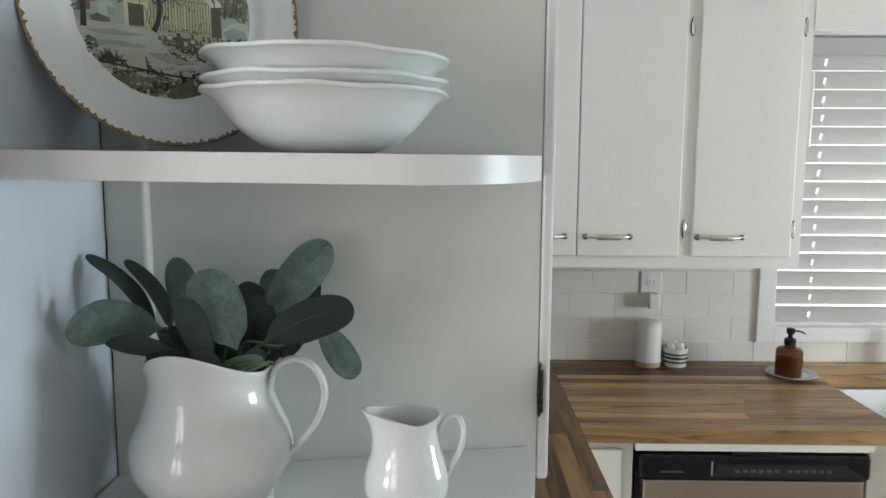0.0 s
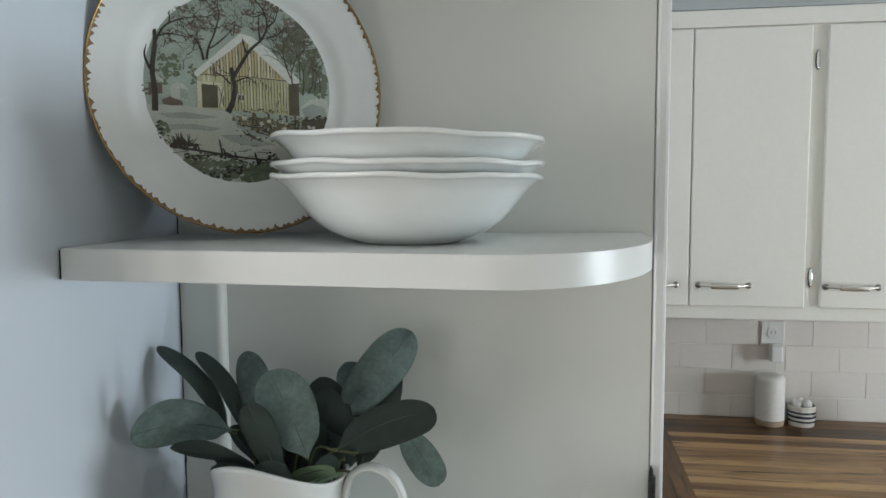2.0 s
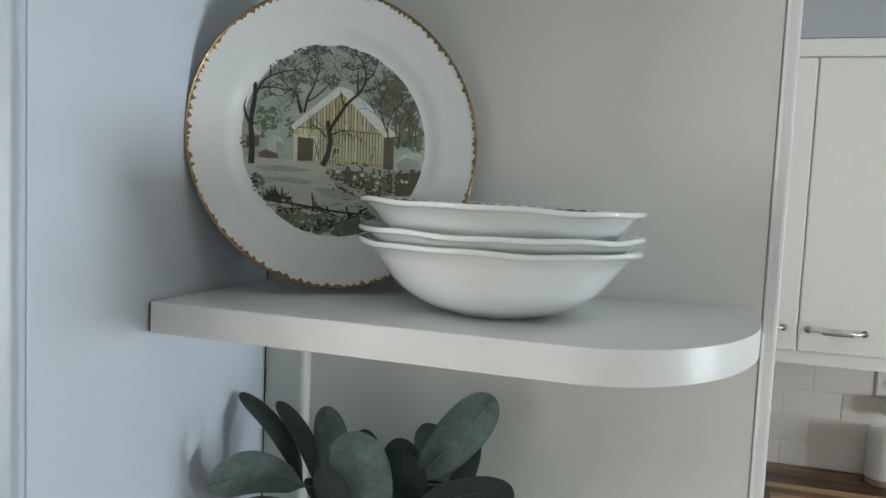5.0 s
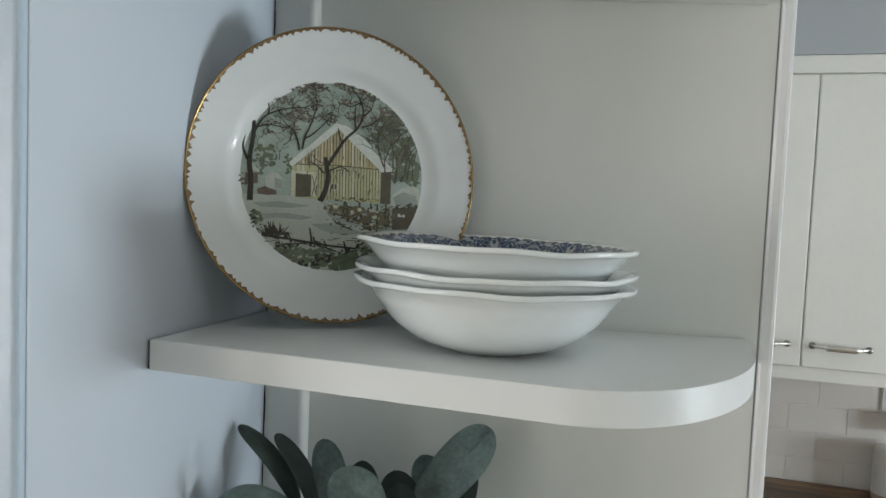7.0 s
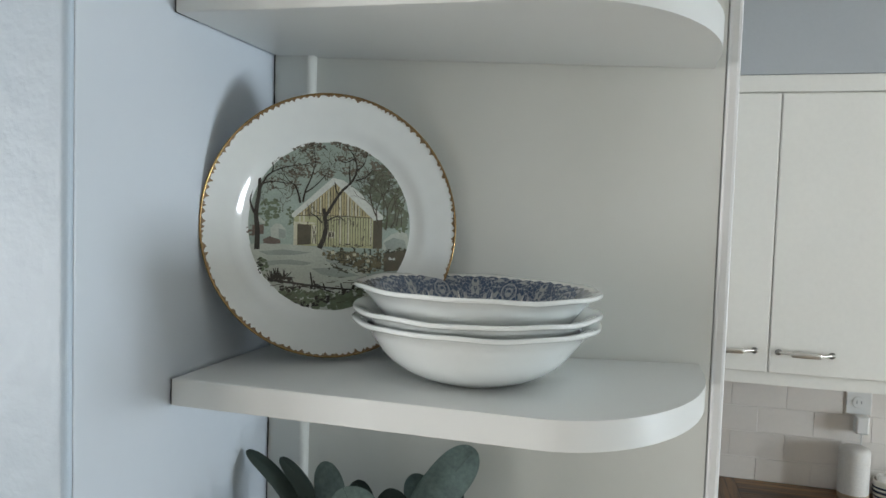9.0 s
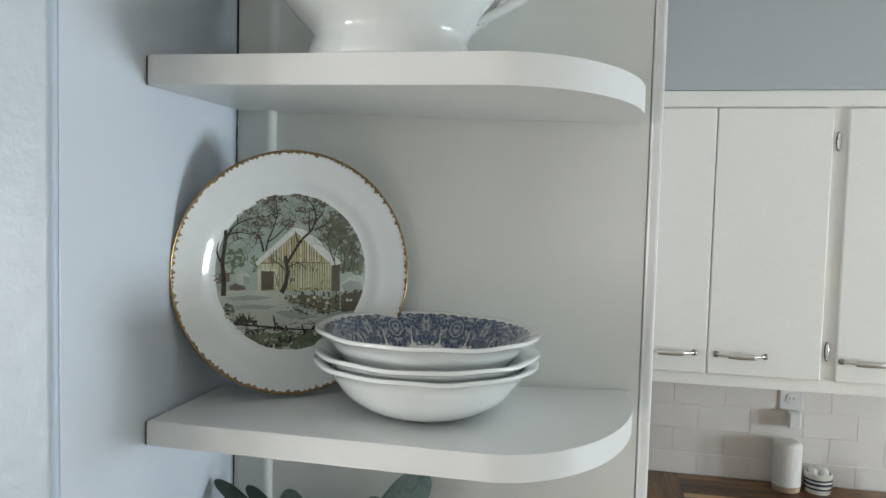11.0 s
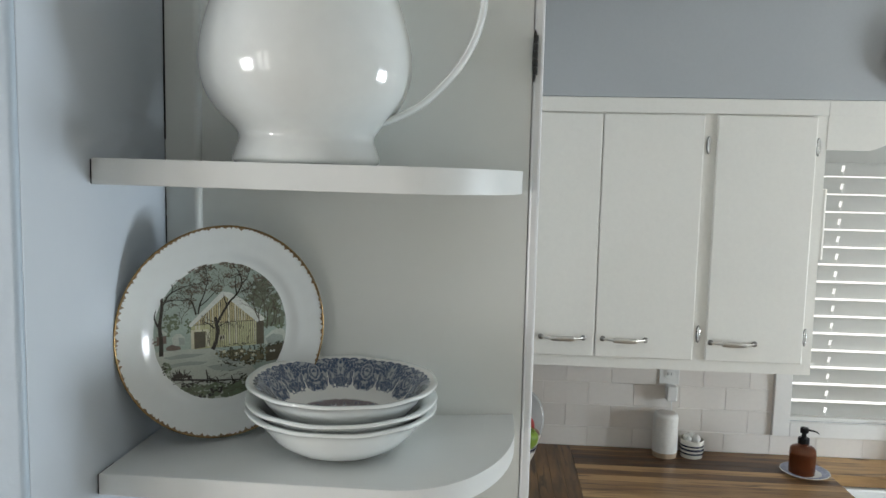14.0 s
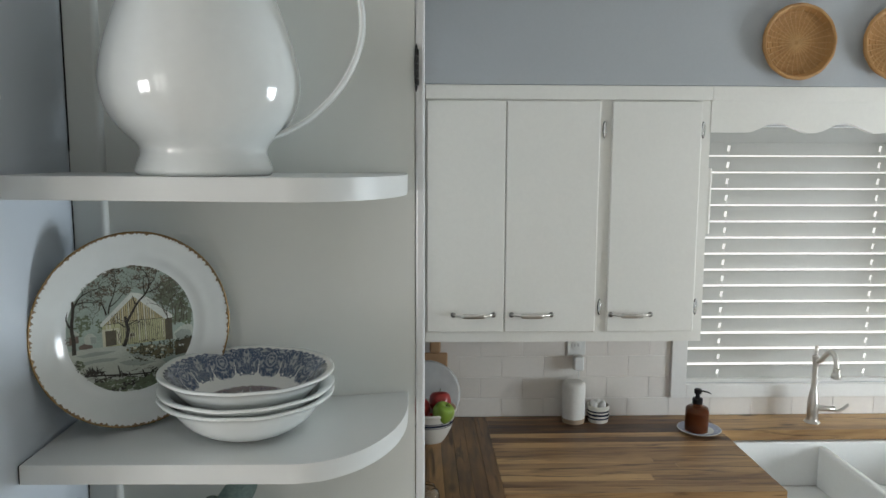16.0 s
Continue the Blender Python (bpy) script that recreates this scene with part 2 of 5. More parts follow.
def sweep(path, width, thick, side=Vector((0, 1, 0)), n=12, bm=None, taper=None):
    """A rounded strap along a path: width along side, thick across."""
    out = bm or bmesh.new()
    rings = []
    for i, p in enumerate(path):
        tan = (path[min(i + 1, len(path) - 1)] - path[max(i - 1, 0)]).normalized()
        b = (side - tan * side.dot(tan)).normalized()
        nn = tan.cross(b)
        f = taper(i / (len(path) - 1)) if taper else 1
        rings.append([out.verts.new(p + b * (math.cos(2 * math.pi * k / n) * width * f / 2) + nn * (math.sin(2 * math.pi * k / n) * thick * f / 2)) for k in range(n)])
    for p, q in zip(rings, rings[1:]):
        for k in range(n):
            out.faces.new((p[k], p[(k + 1) % n], q[(k + 1) % n], q[k]))
    out.faces.new(rings[0])
    out.faces.new(rings[-1])
    return out


def prism(outline, z0, z1, bevel=0.0):
    """An upright slab from a plan outline."""
    bm = bmesh.new()
    f = bm.faces.new([bm.verts.new((x, y, z0)) for x, y in outline])
    r = bmesh.ops.extrude_face_region(bm, geom=[f])
    for v in r["geom"]:
        if isinstance(v, bmesh.types.BMVert):
            v.co.z = z1
    if bevel:
        es = [e for e in bm.edges if abs(e.verts[0].co.z - e.verts[1].co.z) < 1e-6 and e.calc_length() < 1]
        bmesh.ops.bevel(bm, geom=es, offset=bevel, segments=2, affect="EDGES", profile=0.5)
    return bm


def structure(name, bm, material, label="", smooth=False):
    return tagged(part(name, bm, material, None, label, smooth), kind="structure")


# ---- the room ----
BACK, FACE, TOP = 2.004, 1.673, 0.907          # tiled wall, cabinet doors, worktop height
structure("floor", box(-2.6, 3.7, -3.4, 2.2, -0.1, 0.0), M_FLOOR, "unseen pale floor bouncing fill light")
structure("ceiling", box(-2.6, 3.7, -3.4, 2.2, 2.5, 2.6), M_CEIL, "white painted ceiling")


def wall_end_outline():
    """Plan of the partition: a soft outer corner that covers the edge of the side board."""
    out = [(-0.14, 2.2), (-0.14, -0.0875)]
    for k in range(7):
        a = math.pi / 2 * k / 6
        out.append((-0.0045 + 0.004 * math.sin(a), -0.0835 - 0.004 * math.cos(a)))
    return out + [(-0.0005, -0.0823), (-0.0065, -0.0823), (-0.0065, 2.2)]


structure("wall_partition", prism(wall_end_outline(), 0, 2.5), M_WALLTEX, "pale grey wall end with worn textured paint")


def wall_with_opening(name, axis, a0, a1, b0, b1, o0, o1, oz0, oz1, material, label):
    """A wall 2.5 m high with one window opening through it."""
    bm = bmesh.new()
    for u0, u1, z0, z1 in ((a0, o0, 0, 2.5), (o1, a1, 0, 2.5), (o0, o1, 0, oz0), (o0, o1, oz1, 2.5)):
        if axis == "x":
            box(u0, u1, b0, b1, z0, z1, bm=bm)
        else:
            box(b0, b1, u0, u1, z0, z1, bm=bm)
    return structure(name, bm, material, label)


WX0, WX1, WZ0, WZ1 = 1.347, 2.33, 1.029, 1.978
wall_with_opening("wall_north", "x", -0.0065, 3.7, BACK, 2.2, WX0, WX1, WZ0, WZ1, M_SOFFIT, "grey-blue painted kitchen wall")
wall_with_opening("wall_east", "y", -3.4, 2.0, 3.5, 3.7, 0.32, 1.08, 0.93, 1.65, M_PALE, "unseen pale wall bouncing fill light")
wall_with_opening("wall_west", "y", -3.4, 2.0, -2.6, -2.3, -2.36, -1.54, 1.02, 1.74, M_PALE, "unseen pale wall bouncing fill light")
# The opening in this wall only serves the added south fill lamp.
wall_with_opening("wall_south", "x", -2.3, 3.5, -3.4, -3.2, -2.21, -1.29, 0.74, 2.16, M_PALE, "unseen pale wall bouncing fill light")
structure("wall_far_room", box(-2.3, -0.141, 1.9, 2.2, 0, 2.5), M_SOFFIT, "grey-blue painted wall")


backdrop_mat = bpy.data.materials.new("bright_daylight_sky")
backdrop_mat.use_nodes = True
_e = backdrop_mat.node_tree.nodes.new("ShaderNodeEmission")
_e.inputs[0].default_value, _e.inputs[1].default_value = (1.0, 0.985, 0.95, 1), 1.6
backdrop_mat.node_tree.links.new(_e.outputs[0], backdrop_mat.node_tree.nodes["Material Output"].inputs[0])


def muntins(name, m, w, h):
    """White glazing bars of a window, in its own plane."""
    win = thing(name, "out-of-view window with white glazing bars", "window", m, kind="structure")
    for u, k in ((-w / 2, 0.014), (0, 0.075), (w / 2, 0.014)):
        part("bar", box(u - k, u + k, -0.012, 0.012, -h / 2, h / 2), M_TRIM, win)
    for v in (-h / 2, -h / 6, h / 6, h / 2):
        part("crossbar", box(-w / 2, w / 2, -0.010, 0.010, v - 0.016, v + 0.016), M_TRIM, win)


structure("backdrop", box(0.9, 2.8, 2.50, 2.52, 0.6, 2.5), backdrop_mat, "bright hazy daylight outside the window")
muntins("window_2", pose(3.47, 0.70, 1.29, 0, 0, 90), 0.75, 0.7)
muntins("window_3", pose(-2.27, -1.95, 1.38, 0, 0, 90), 0.8, 0.7)
# Bars in front of the added south fill, not a known window.
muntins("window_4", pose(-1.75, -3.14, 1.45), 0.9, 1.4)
structure("soffit", box(0.0, 3.5, FACE + 0.004, BACK - 0.001, 2.086, 2.499), M_SOFFIT, "grey-blue soffit above the wall cabinets")
structure("soffit_west", box(0.0, 0.345, 0.24, FACE, 2.302, 2.499), M_SOFFIT, "grey-blue soffit above the side cabinets")

# ---- end shelf unit ----
SIDE = 0.346
SAG = 0.38    # the boards drop a little towards their free end, in degrees


def board(x, z):
    return z - math.tan(radians(SAG)) * x


def panel_y(x):
    """The back panel runs slightly askew to the wall."""
    return 0.1445 + (x - 0.030) * 0.2095


def end_shelf(thick):
    """One shelf board: square at the wall, rounded at its free front corner."""
    out = [(0.0018, 0.002)]
    cx, cy, rx, ry = 0.238, 0.162, 0.1035, 0.160
    for i in range(97):
        a = -math.pi / 2 + math.pi / 2 * i / 96
        out.append((cx + rx * math.cos(a), cy + ry * math.sin(a)))
    out += [(0.3415, panel_y(0.3415) - 0.0006), (0.034, panel_y(0.034) - 0.0006), (0.034, 0.1348), (0.0018, 0.1348)]
    return prism(out, -thick, 0, 0.0012)


unit = thing("corner_shelf_unit", "white painted open end shelf unit with rounded shelves", "shelf unit")
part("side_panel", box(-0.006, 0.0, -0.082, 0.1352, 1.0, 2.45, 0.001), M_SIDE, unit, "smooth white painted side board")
post = [(0.0003, 0.1354), (0.0275, 0.1354)] + [(0.0275 + 0.005 * math.sin(k * math.pi / 12), 0.1404 - 0.005 * math.cos(k * math.pi / 12)) for k in range(1, 7)] + [(0.0325, 0.19), (0.0003, 0.19)]
part("corner_post", prism(post, 1.28, 2.45), M_UNIT, unit)
bm = prism([(0.0, panel_y(0.0)), (0.3495, panel_y(0.3495)), (0.3495, 0.236), (0.0, 0.236)], 1.272, 2.45)
part("back_panel", bm, M_UNIT, unit, "white painted back panel")
part("open_joint", box(-0.004, 0.0002, 0.1362, 0.18, 1.28, 2.45), M_DARK, unit, "dark open joint")
part("open_joint", box(-0.0002, 0.0009, 0.1336, 0.1356, 1.8705, 2.45), M_DARK, unit, "dark open joint")
for z, ln in ((1.62, 0.018), (1.652, 0.03), (1.70, 0.012), (1.735, 0.022), (1.772, 0.026), (1.803, 0.012), (1.42, 0.016), (1.51, 0.02)):
    part("joint_gap", box(-0.0002, 0.0006, 0.1344, 0.1356, z, z + ln), M_DARK, unit, "dark gap where the caulk has opened")
for z, thick in ((1.333, 0.0182), (1.595, 0.0182), (1.8495, 0.0208)):
    part("shelf", end_shelf(thick), M_SHELF, unit, "glossy white shelf with a rounded corner", m=pose(0, 0, z, 0, SAG))
    if z > 1.5:
        # Black strip painted in as the shade deep in the gap.
        part("end_gap", box(0.0002, 0.0016, 0.0030, 0.028, -thick + 0.0006, -0.0012), M_DARK, unit, "black strip for the shade in the gap at the shelf end", m=pose(0, 0, z, 0, SAG))

# ---- kitchen ----
east = thing("wall_cabinet", "white painted wall cabinet with flat slab doors", "wall cabinet")
part("body", box(0.0, SIDE - 0.001, 0.2365, FACE - 0.02, 1.272, 2.30), M_CAB, east)
y = 0.2105
for w in (0.36, 0.36, 0.36, 0.36):
    d = part("door", box(SIDE + 0.0042, SIDE + 0.0148, y + 0.001, y + w - 0.003, 1.297, 2.28, 0.003), M_EDGE, east, "white slab door")
    y += w


def hinge(parent, m, material, label, wide=0.0052):
    """A cabinet hinge: a lens-shaped cover with its knuckled barrel."""
    bm = bmesh.new()
    bmesh.ops.create_uvsphere(bm, u_segments=16, v_segments=12, radius=1, matrix=Matrix.Diagonal((wide, 0.0034, 0.0245, 1)))
    h = part("hinge", bm, material, parent, label, True, m)
    bm = bmesh.new()
    bmesh.ops.create_uvsphere(bm, u_segments=16, v_segments=12, radius=1, matrix=Matrix.Translation((-0.0008, 0.001, 0)) @ Matrix.Diagonal((wide * 1.3, 0.0012, 0.0265, 1)))
    part("hinge_leaf", bm, M_HINGE, h, "dark hinge leaf", True)
    for k in range(5):
        z = -0.016 + 0.008 * k
        bm = bmesh.new()
        bmesh.ops.create_cone(bm, cap_ends=True, segments=12, radius1=0.0024, radius2=0.0024, depth=0.0070, matrix=Matrix.Translation((0, -0.0030, z)))
        part("knuckle", bm, material, h, smooth=False)
    return h


for z in (1.964, 1.383):
    hinge(east, pose(SIDE + 0.006, 0.2085, z), M_HINGE, "blackened metal hinge", 0.0017)


def pull(parent, m):
    """A bowed nickel pull: round dark feet, thin arms and a broad grip."""
    path = smooth_line([(-0.062, -0.004, 0), (-0.05, -0.012, 0), (-0.03, -0.022, 0), (0, -0.026, 0), (0.03, -0.022, 0), (0.05, -0.012, 0), (0.062, -0.004, 0)], 7)
    bar = sweep(path, 0.0085, 0.006, Vector((0, 0, 1)), 10, taper=lambda t: 0.75 if abs(t - 0.5) > 0.2 else 1.85)
    n = len(bar.faces)
    for x in (-0.064, 0.064):
        bmesh.ops.create_cone(bar, cap_ends=True, segments=20, radius1=0.0088, radius2=0.0068, depth=0.006, matrix=pose(x, -0.003, 0, 90))
    bar.faces.ensure_lookup_table()
    for f in bar.faces[n:]:
        f.material_index = 1
    ob = new("pull_handle", mesh_of(bar, "pull_handle", M_STEEL, True))
    ob.data.materials.append(M_IRON)
    ob.parent, ob.matrix_basis = parent, m
    ob["label"] = "brushed nickel bow pull"
    return ob


back = thing("wall_cabinet", "white painted wall cabinet with three slab doors", "wall cabinet")
part("body", box(SIDE + 0.03, 1.272, FACE + 0.012, BACK - 0.001, 1.272, 2.05), M_CAB, back)
part("top_moulding", box(SIDE + 0.03, 1.272, FACE + 0.007, BACK - 0.001, 2.0405, 2.085, 0.002), M_CAB, back)
for x0, x1, pc in ((SIDE + 0.035, 0.6265, 0.530), (0.6295, 0.921, 0.716), (0.958, 1.241, 1.036)):
    d = part("door", box(x0, x1, FACE, FACE + 0.0115, 1.306, 2.037, 0.004, 3), M_CAB, back, "white slab door")
    pull(d, pose(pc, FACE, 1.363))
for x in (0.937, 1.249):
    for z in (1.95, 1.386):
        hinge(back, pose(x, FACE + 0.008, z), M_CHROME, "bright chrome hinge")


def scallop_board():
    """The wavy valance that bridges the window."""
    bm = bmesh.new()
    x0, x1, n = 1.2722, 2.42, 160
    lows = []
    for i in range(n + 1):
        x = x0 + (x1 - x0) * i / n
        if x < 1.40:
            z = 1.943
        else:
            k = abs(math.sin(math.pi * (x - 1.375) / 0.2175))
            z = 1.941 + 0.031 * k ** 2.2
        lows.append((x, z))
    f = bm.faces.new([bm.verts.new((x, FACE + 0.010, z)) for x, z in lows] + [bm.verts.new((x1, FACE + 0.010, 2.085)), bm.verts.new((x0, FACE + 0.010, 2.085))])
    r = bmesh.ops.extrude_face_region(bm, geom=[f])
    for v in r["geom"]:
        if isinstance(v, bmesh.types.BMVert):
            v.co.y = FACE + 0.028
    return bm


val = thing("scalloped_valance", "white painted wooden valance with a scalloped edge", "valance")
part("scalloped_board", scallop_board(), M_CAB, val)
part("top_rail", box(1.2722, 2.42, FACE + 0.0070, FACE + 0.0098, 2.0405, 2.085, 0.001), M_CAB, val)
far = thing("wall_cabinet", "white painted wall cabinet beside the window", "wall cabinet")
part("body", box(2.425, 3.2, FACE + 0.012, BACK - 0.001, 1.272, 2.085), M_CAB, far)

# window with trim and blind
trim = thing("window_1", "white painted window trim and sash", "window", kind="structure")
for n_, b_ in (("side_trim", (1.289, 1.346, 0.978, 2.08)), ("side_trim", (2.331, 2.388, 0.978, 2.08)), ("bottom_trim", (1.3465, 2.3305, 0.978, 1.0285)), ("top_trim", (1.3465, 2.3305, 1.9795, 2.08))):
    part(n_, box(b_[0], b_[1], BACK - 0.019, BACK + 0.002, b_[2], b_[3], 0.002), M_TRIM, trim)
for n_, b_ in (("stile", (1.349, 1.362, 1.031, 1.976)), ("stile", (2.316, 2.328, 1.031, 1.976)), ("rail", (1.3625, 2.3155, 1.955, 1.976))):
    part(n_, box(b_[0], b_[1], 2.16, 2.19, b_[2], b_[3], 0.002), M_TRIM, trim)

part("sill", box(1.3475, 2.3295, 2.0065, 2.21, 1.0294, 1.0325), M_TRIM, trim)

blind = thing("window_blind", "white horizontal slat blind, lowered and half tilted", "blind")
part("headrail", box(1.349, 2.328, 2.008, 2.052, 1.915, 1.972, 0.002), M_SLAT, blind)
part("bottom_rail", box(1.349, 2.328, 2.0075, 2.030, 1.0330, 1.0420, 0.002), M_TRIM, blind)
SLOTS = (1.478, 2.038)      # the cord slots that let dots of daylight through


def slat_mesh():
    """One curved slat with a cut-out at each cord."""
    bm = bmesh.new()
    xs = [1.349, SLOTS[0] - 0.0048, SLOTS[0] + 0.0048, SLOTS[1] - 0.0048, SLOTS[1] + 0.0048, 2.328]
    us = [-0.0285 + 0.057 * i / 8 for i in range(9)]

    def z(u):
        return 0.003 * (1 - (u / 0.0285) ** 2)

    for k in range(5):
        for i in range(8):
            if k in (1, 3) and 3 <= i <= 5:
                continue
            a, b, u0, u1 = xs[k], xs[k + 1], us[i], us[i + 1]
            lo = [bm.verts.new((x, u, z(u))) for x, u in ((a, u0), (b, u0), (b, u1), (a, u1))]
            hi = [bm.verts.new((x, u, z(u) + 0.0028)) for x, u in ((a, u0), (b, u0), (b, u1), (a, u1))]
            bm.faces.new(lo)
            bm.faces.new(hi)
            for e in range(4):
                bm.faces.new((lo[e], lo[(e + 1) % 4], hi[(e + 1) % 4], hi[e]))
    bmesh.ops.remove_doubles(bm, verts=bm.verts, dist=1e-5)
    return mesh_of(bm, "slat", M_SLAT)


slat_me = slat_mesh()
for k in range(1, 16):
    z = 1.72 + (1.0225 + 0.0582 * k - 1.72) * 1.0215
    s = new("slat", slat_me)
    s.parent = blind
    s.matrix_basis = pose(0, 2.022, z, -72, 0, 0)
for x in SLOTS:
    part("ladder_cord", box(x - 0.0008, x + 0.0008, 2.0225, 2.024, 1.04, 1.915), M_CORD, blind)

# backsplash
splash = structure("backsplash", box(0.0, 3.5, BACK - 0.004, BACK + 0.001, TOP, 0.976), M_GROUT, "white subway tile backsplash")
bm = box(0.0, 1.2885, BACK - 0.004, BACK + 0.001, 0.976, 1.30)
part("grout_bed", bm, M_GROUT, splash)
TW, TH, G = 0.1565, 0.0785, 0.0013
tile_shapes = {}


def tile(x0, x1, z0, z1):
    """One wall tile, with softened edges, set a hair out of true."""
    w, h = round(x1 - x0, 4), round(z1 - z0, 4)
    if (w, h) not in tile_shapes:
        tile_shapes[w, h] = mesh_of(box(-w / 2 + G / 2, w / 2 - G / 2, -0.004, 0.003, -h / 2 + G / 2, h / 2 - G / 2, 0.0009, 1), "tile", M_TILE)
    t_ = new("tile", tile_shapes[w, h])
    t_.parent = splash
    t_.matrix_basis = pose((x0 + x1) / 2, BACK - 0.0022 + rng.uniform(-0.0004, 0.0004), (z0 + z1) / 2, 0, 0, rng.uniform(-0.25, 0.25))


rng = random.Random(4)
for r in range(5):
    z0 = TOP + 0.0005 if r == 0 else TOP - 0.006 + TH * r
    z1 = TOP - 0.006 + TH * (r + 1)
    right = 2.6 if r == 0 else 1.2885
    if r == 0:
        z1 = 0.9765
    x = 0.66 + (TW / 2 if r % 2 else 0) - 2 * TW
    while x < right - 0.02:
        tile(x, min(x + TW, right), z0, z1)
        x += TW

# worktops, stave by stave
def worktop(name, label, x0, x1, y0, y1, along, material, rngseed, width=0.041, brown=None):
    rg = random.Random(rngseed)
    top = thing(name, label, "worktop")
    lo, hi = (y0, y1) if along == "x" else (x0, x1)
    n = max(1, round((hi - lo) / width))
    w = (hi - lo) / n
    for i in range(n):
        a, b = (x0, x1) if along == "x" else (y0, y1)
        u = a
        while u < b - 1e-6:
            v = u + (rg.uniform(0.45, 1.2) if along == "x" else rg.uniform(1.0, 2.2))
            if b - v < 0.25:
                v = b
            p0, p1 = lo + i * w, lo + (i + 1) * w
            g = 0.0002
            h = TOP - rg.uniform(0, 0.0002)
            if along == "x":
                bm_ = box(u + g, v - g, p0 + g, p1 - g, TOP - 0.038, h, 0.0006, 1)
            else:
                bm_ = box(p0 + g, p1 - g, u + g, v - g, TOP - 0.038, h, 0.0006, 1)
            f = (i + 0.5) / n
            heart = brown and rg.random() < (0.92 if f > 0.74 else 0.38 if f > 0.4 else 0.0)
            part("stave", bm_, brown if heart else material, top)
            u = v
    return top


worktop("worktop", "oiled butcher block worktop of mixed brown staves", 0.602, 1.423, 1.365, 1.9985, "x", M_WX, 3, brown=M_WX2)
worktop("worktop", "butcher block strip behind the sink", 1.4232, 2.26, 1.84, 1.9985, "x", M_WX, 5)
worktop("worktop", "butcher block worktop beyond the sink", 2.2602, 3.3, 1.365, 1.9985, "x", M_WX, 6)
worktop("worktop", "butcher block side worktop with lengthwise staves", 0.0, 0.6015, -0.1, 1.9985, "y", M_WY, 8, 0.043)

# base units
def base_unit(x0, x1, label):
    u = thing("base_cabinet", label, "base cabinet")
    part("body", box(x0, x1, 1.395, 1.99, 0.1, TOP - 0.039), M_CAB, u)
    part("plinth", box(x0, x1, 1.45, 1.98, 0.0, 0.0995), M_CAB, u)
    return u


b1 = base_unit(0.605, 0.742, "white painted base cabinet beside the dishwasher")
part("door", box(0.612, 0.712, 1.380, 1.3945, 0.13, 0.845, 0.003), M_CAB, b1)
part("top_rail", box(0.7425, 1.3475, 1.370, 1.386, 0.8475, 0.8685, 0.001), M_CAB, b1)
b2 = base_unit(1.348, 1.42, "narrow white painted base filler beside the sink")
ws = thing("base_cabinet", "white painted side base cabinet", "base cabinet")
part("body", box(0.0, 0.58, -0.08, 1.99, 0.1, TOP - 0.039), M_CAB, ws)
part("plinth", box(0.0, 0.53, -0.08, 1.99, 0, 0.0995), M_CAB, ws)
dw = thing("dishwasher", "dishwasher with black control panel and stainless door", "dishwasher")
part("body", box(0.750, 1.340, 1.40, 1.98, 0.02, 0.844), M_BLACK, dw)
part("control_panel", box(0.752, 1.338, 1.360, 1.399, 0.774, 0.841, 0.011, 5), M_BLACK, dw, "black glossy control panel")
part("door_panel", box(0.764, 1.326, 1.366, 1.399, 0.12, 0.772, 0.004), M_STAINLESS, dw, "brushed stainless steel door")

# sink
sk = thing("farmhouse_sink", "white double bowl farmhouse sink", "sink")
X0, X1, Y0, Y1, ZT, ZB = 1.4235, 2.2595, 1.345, 1.86, 0.864, 0.70
part("apron", box(X0, X1, Y0, Y0 + 0.03, ZB, ZT, 0.006, 3), M_SINK, sk)
part("back_wall", box(X0, X1, Y1 - 0.03, Y1, ZB, ZT, 0.006, 3), M_SINK, sk)
for x in (X0, X1 - 0.025):
    part("side_wall", box(x, x + 0.025, Y0 + 0.0305, Y1 - 0.0305, ZB, ZT, 0.006, 3), M_SINK, sk)
part("divider", box(1.770, 1.796, Y0 + 0.0305, Y1 - 0.0305, ZB, ZT - 0.012, 0.008, 3), M_SINK, sk)
part("basin_floor", box(X0, X1, Y0, Y1, ZB - 0.02, ZB - 0.0005), M_SINK, sk)
for x in (1.61, 2.03):
    part("drain", lathe(profile_curve([(0.0, 0.0), (0.040, 0.0), (0.043, 0.002), (0.036, 0.003), (0.030, 0.0005), (0.0, 0.0005)], 2), 32), M_STEEL, sk, "round metal drain", True, pose(x, 1.62, ZB))
bs = base_unit(1.4235, 2.2595, "white painted sink base cabinet")
bs.children[0].scale.z = 0.7

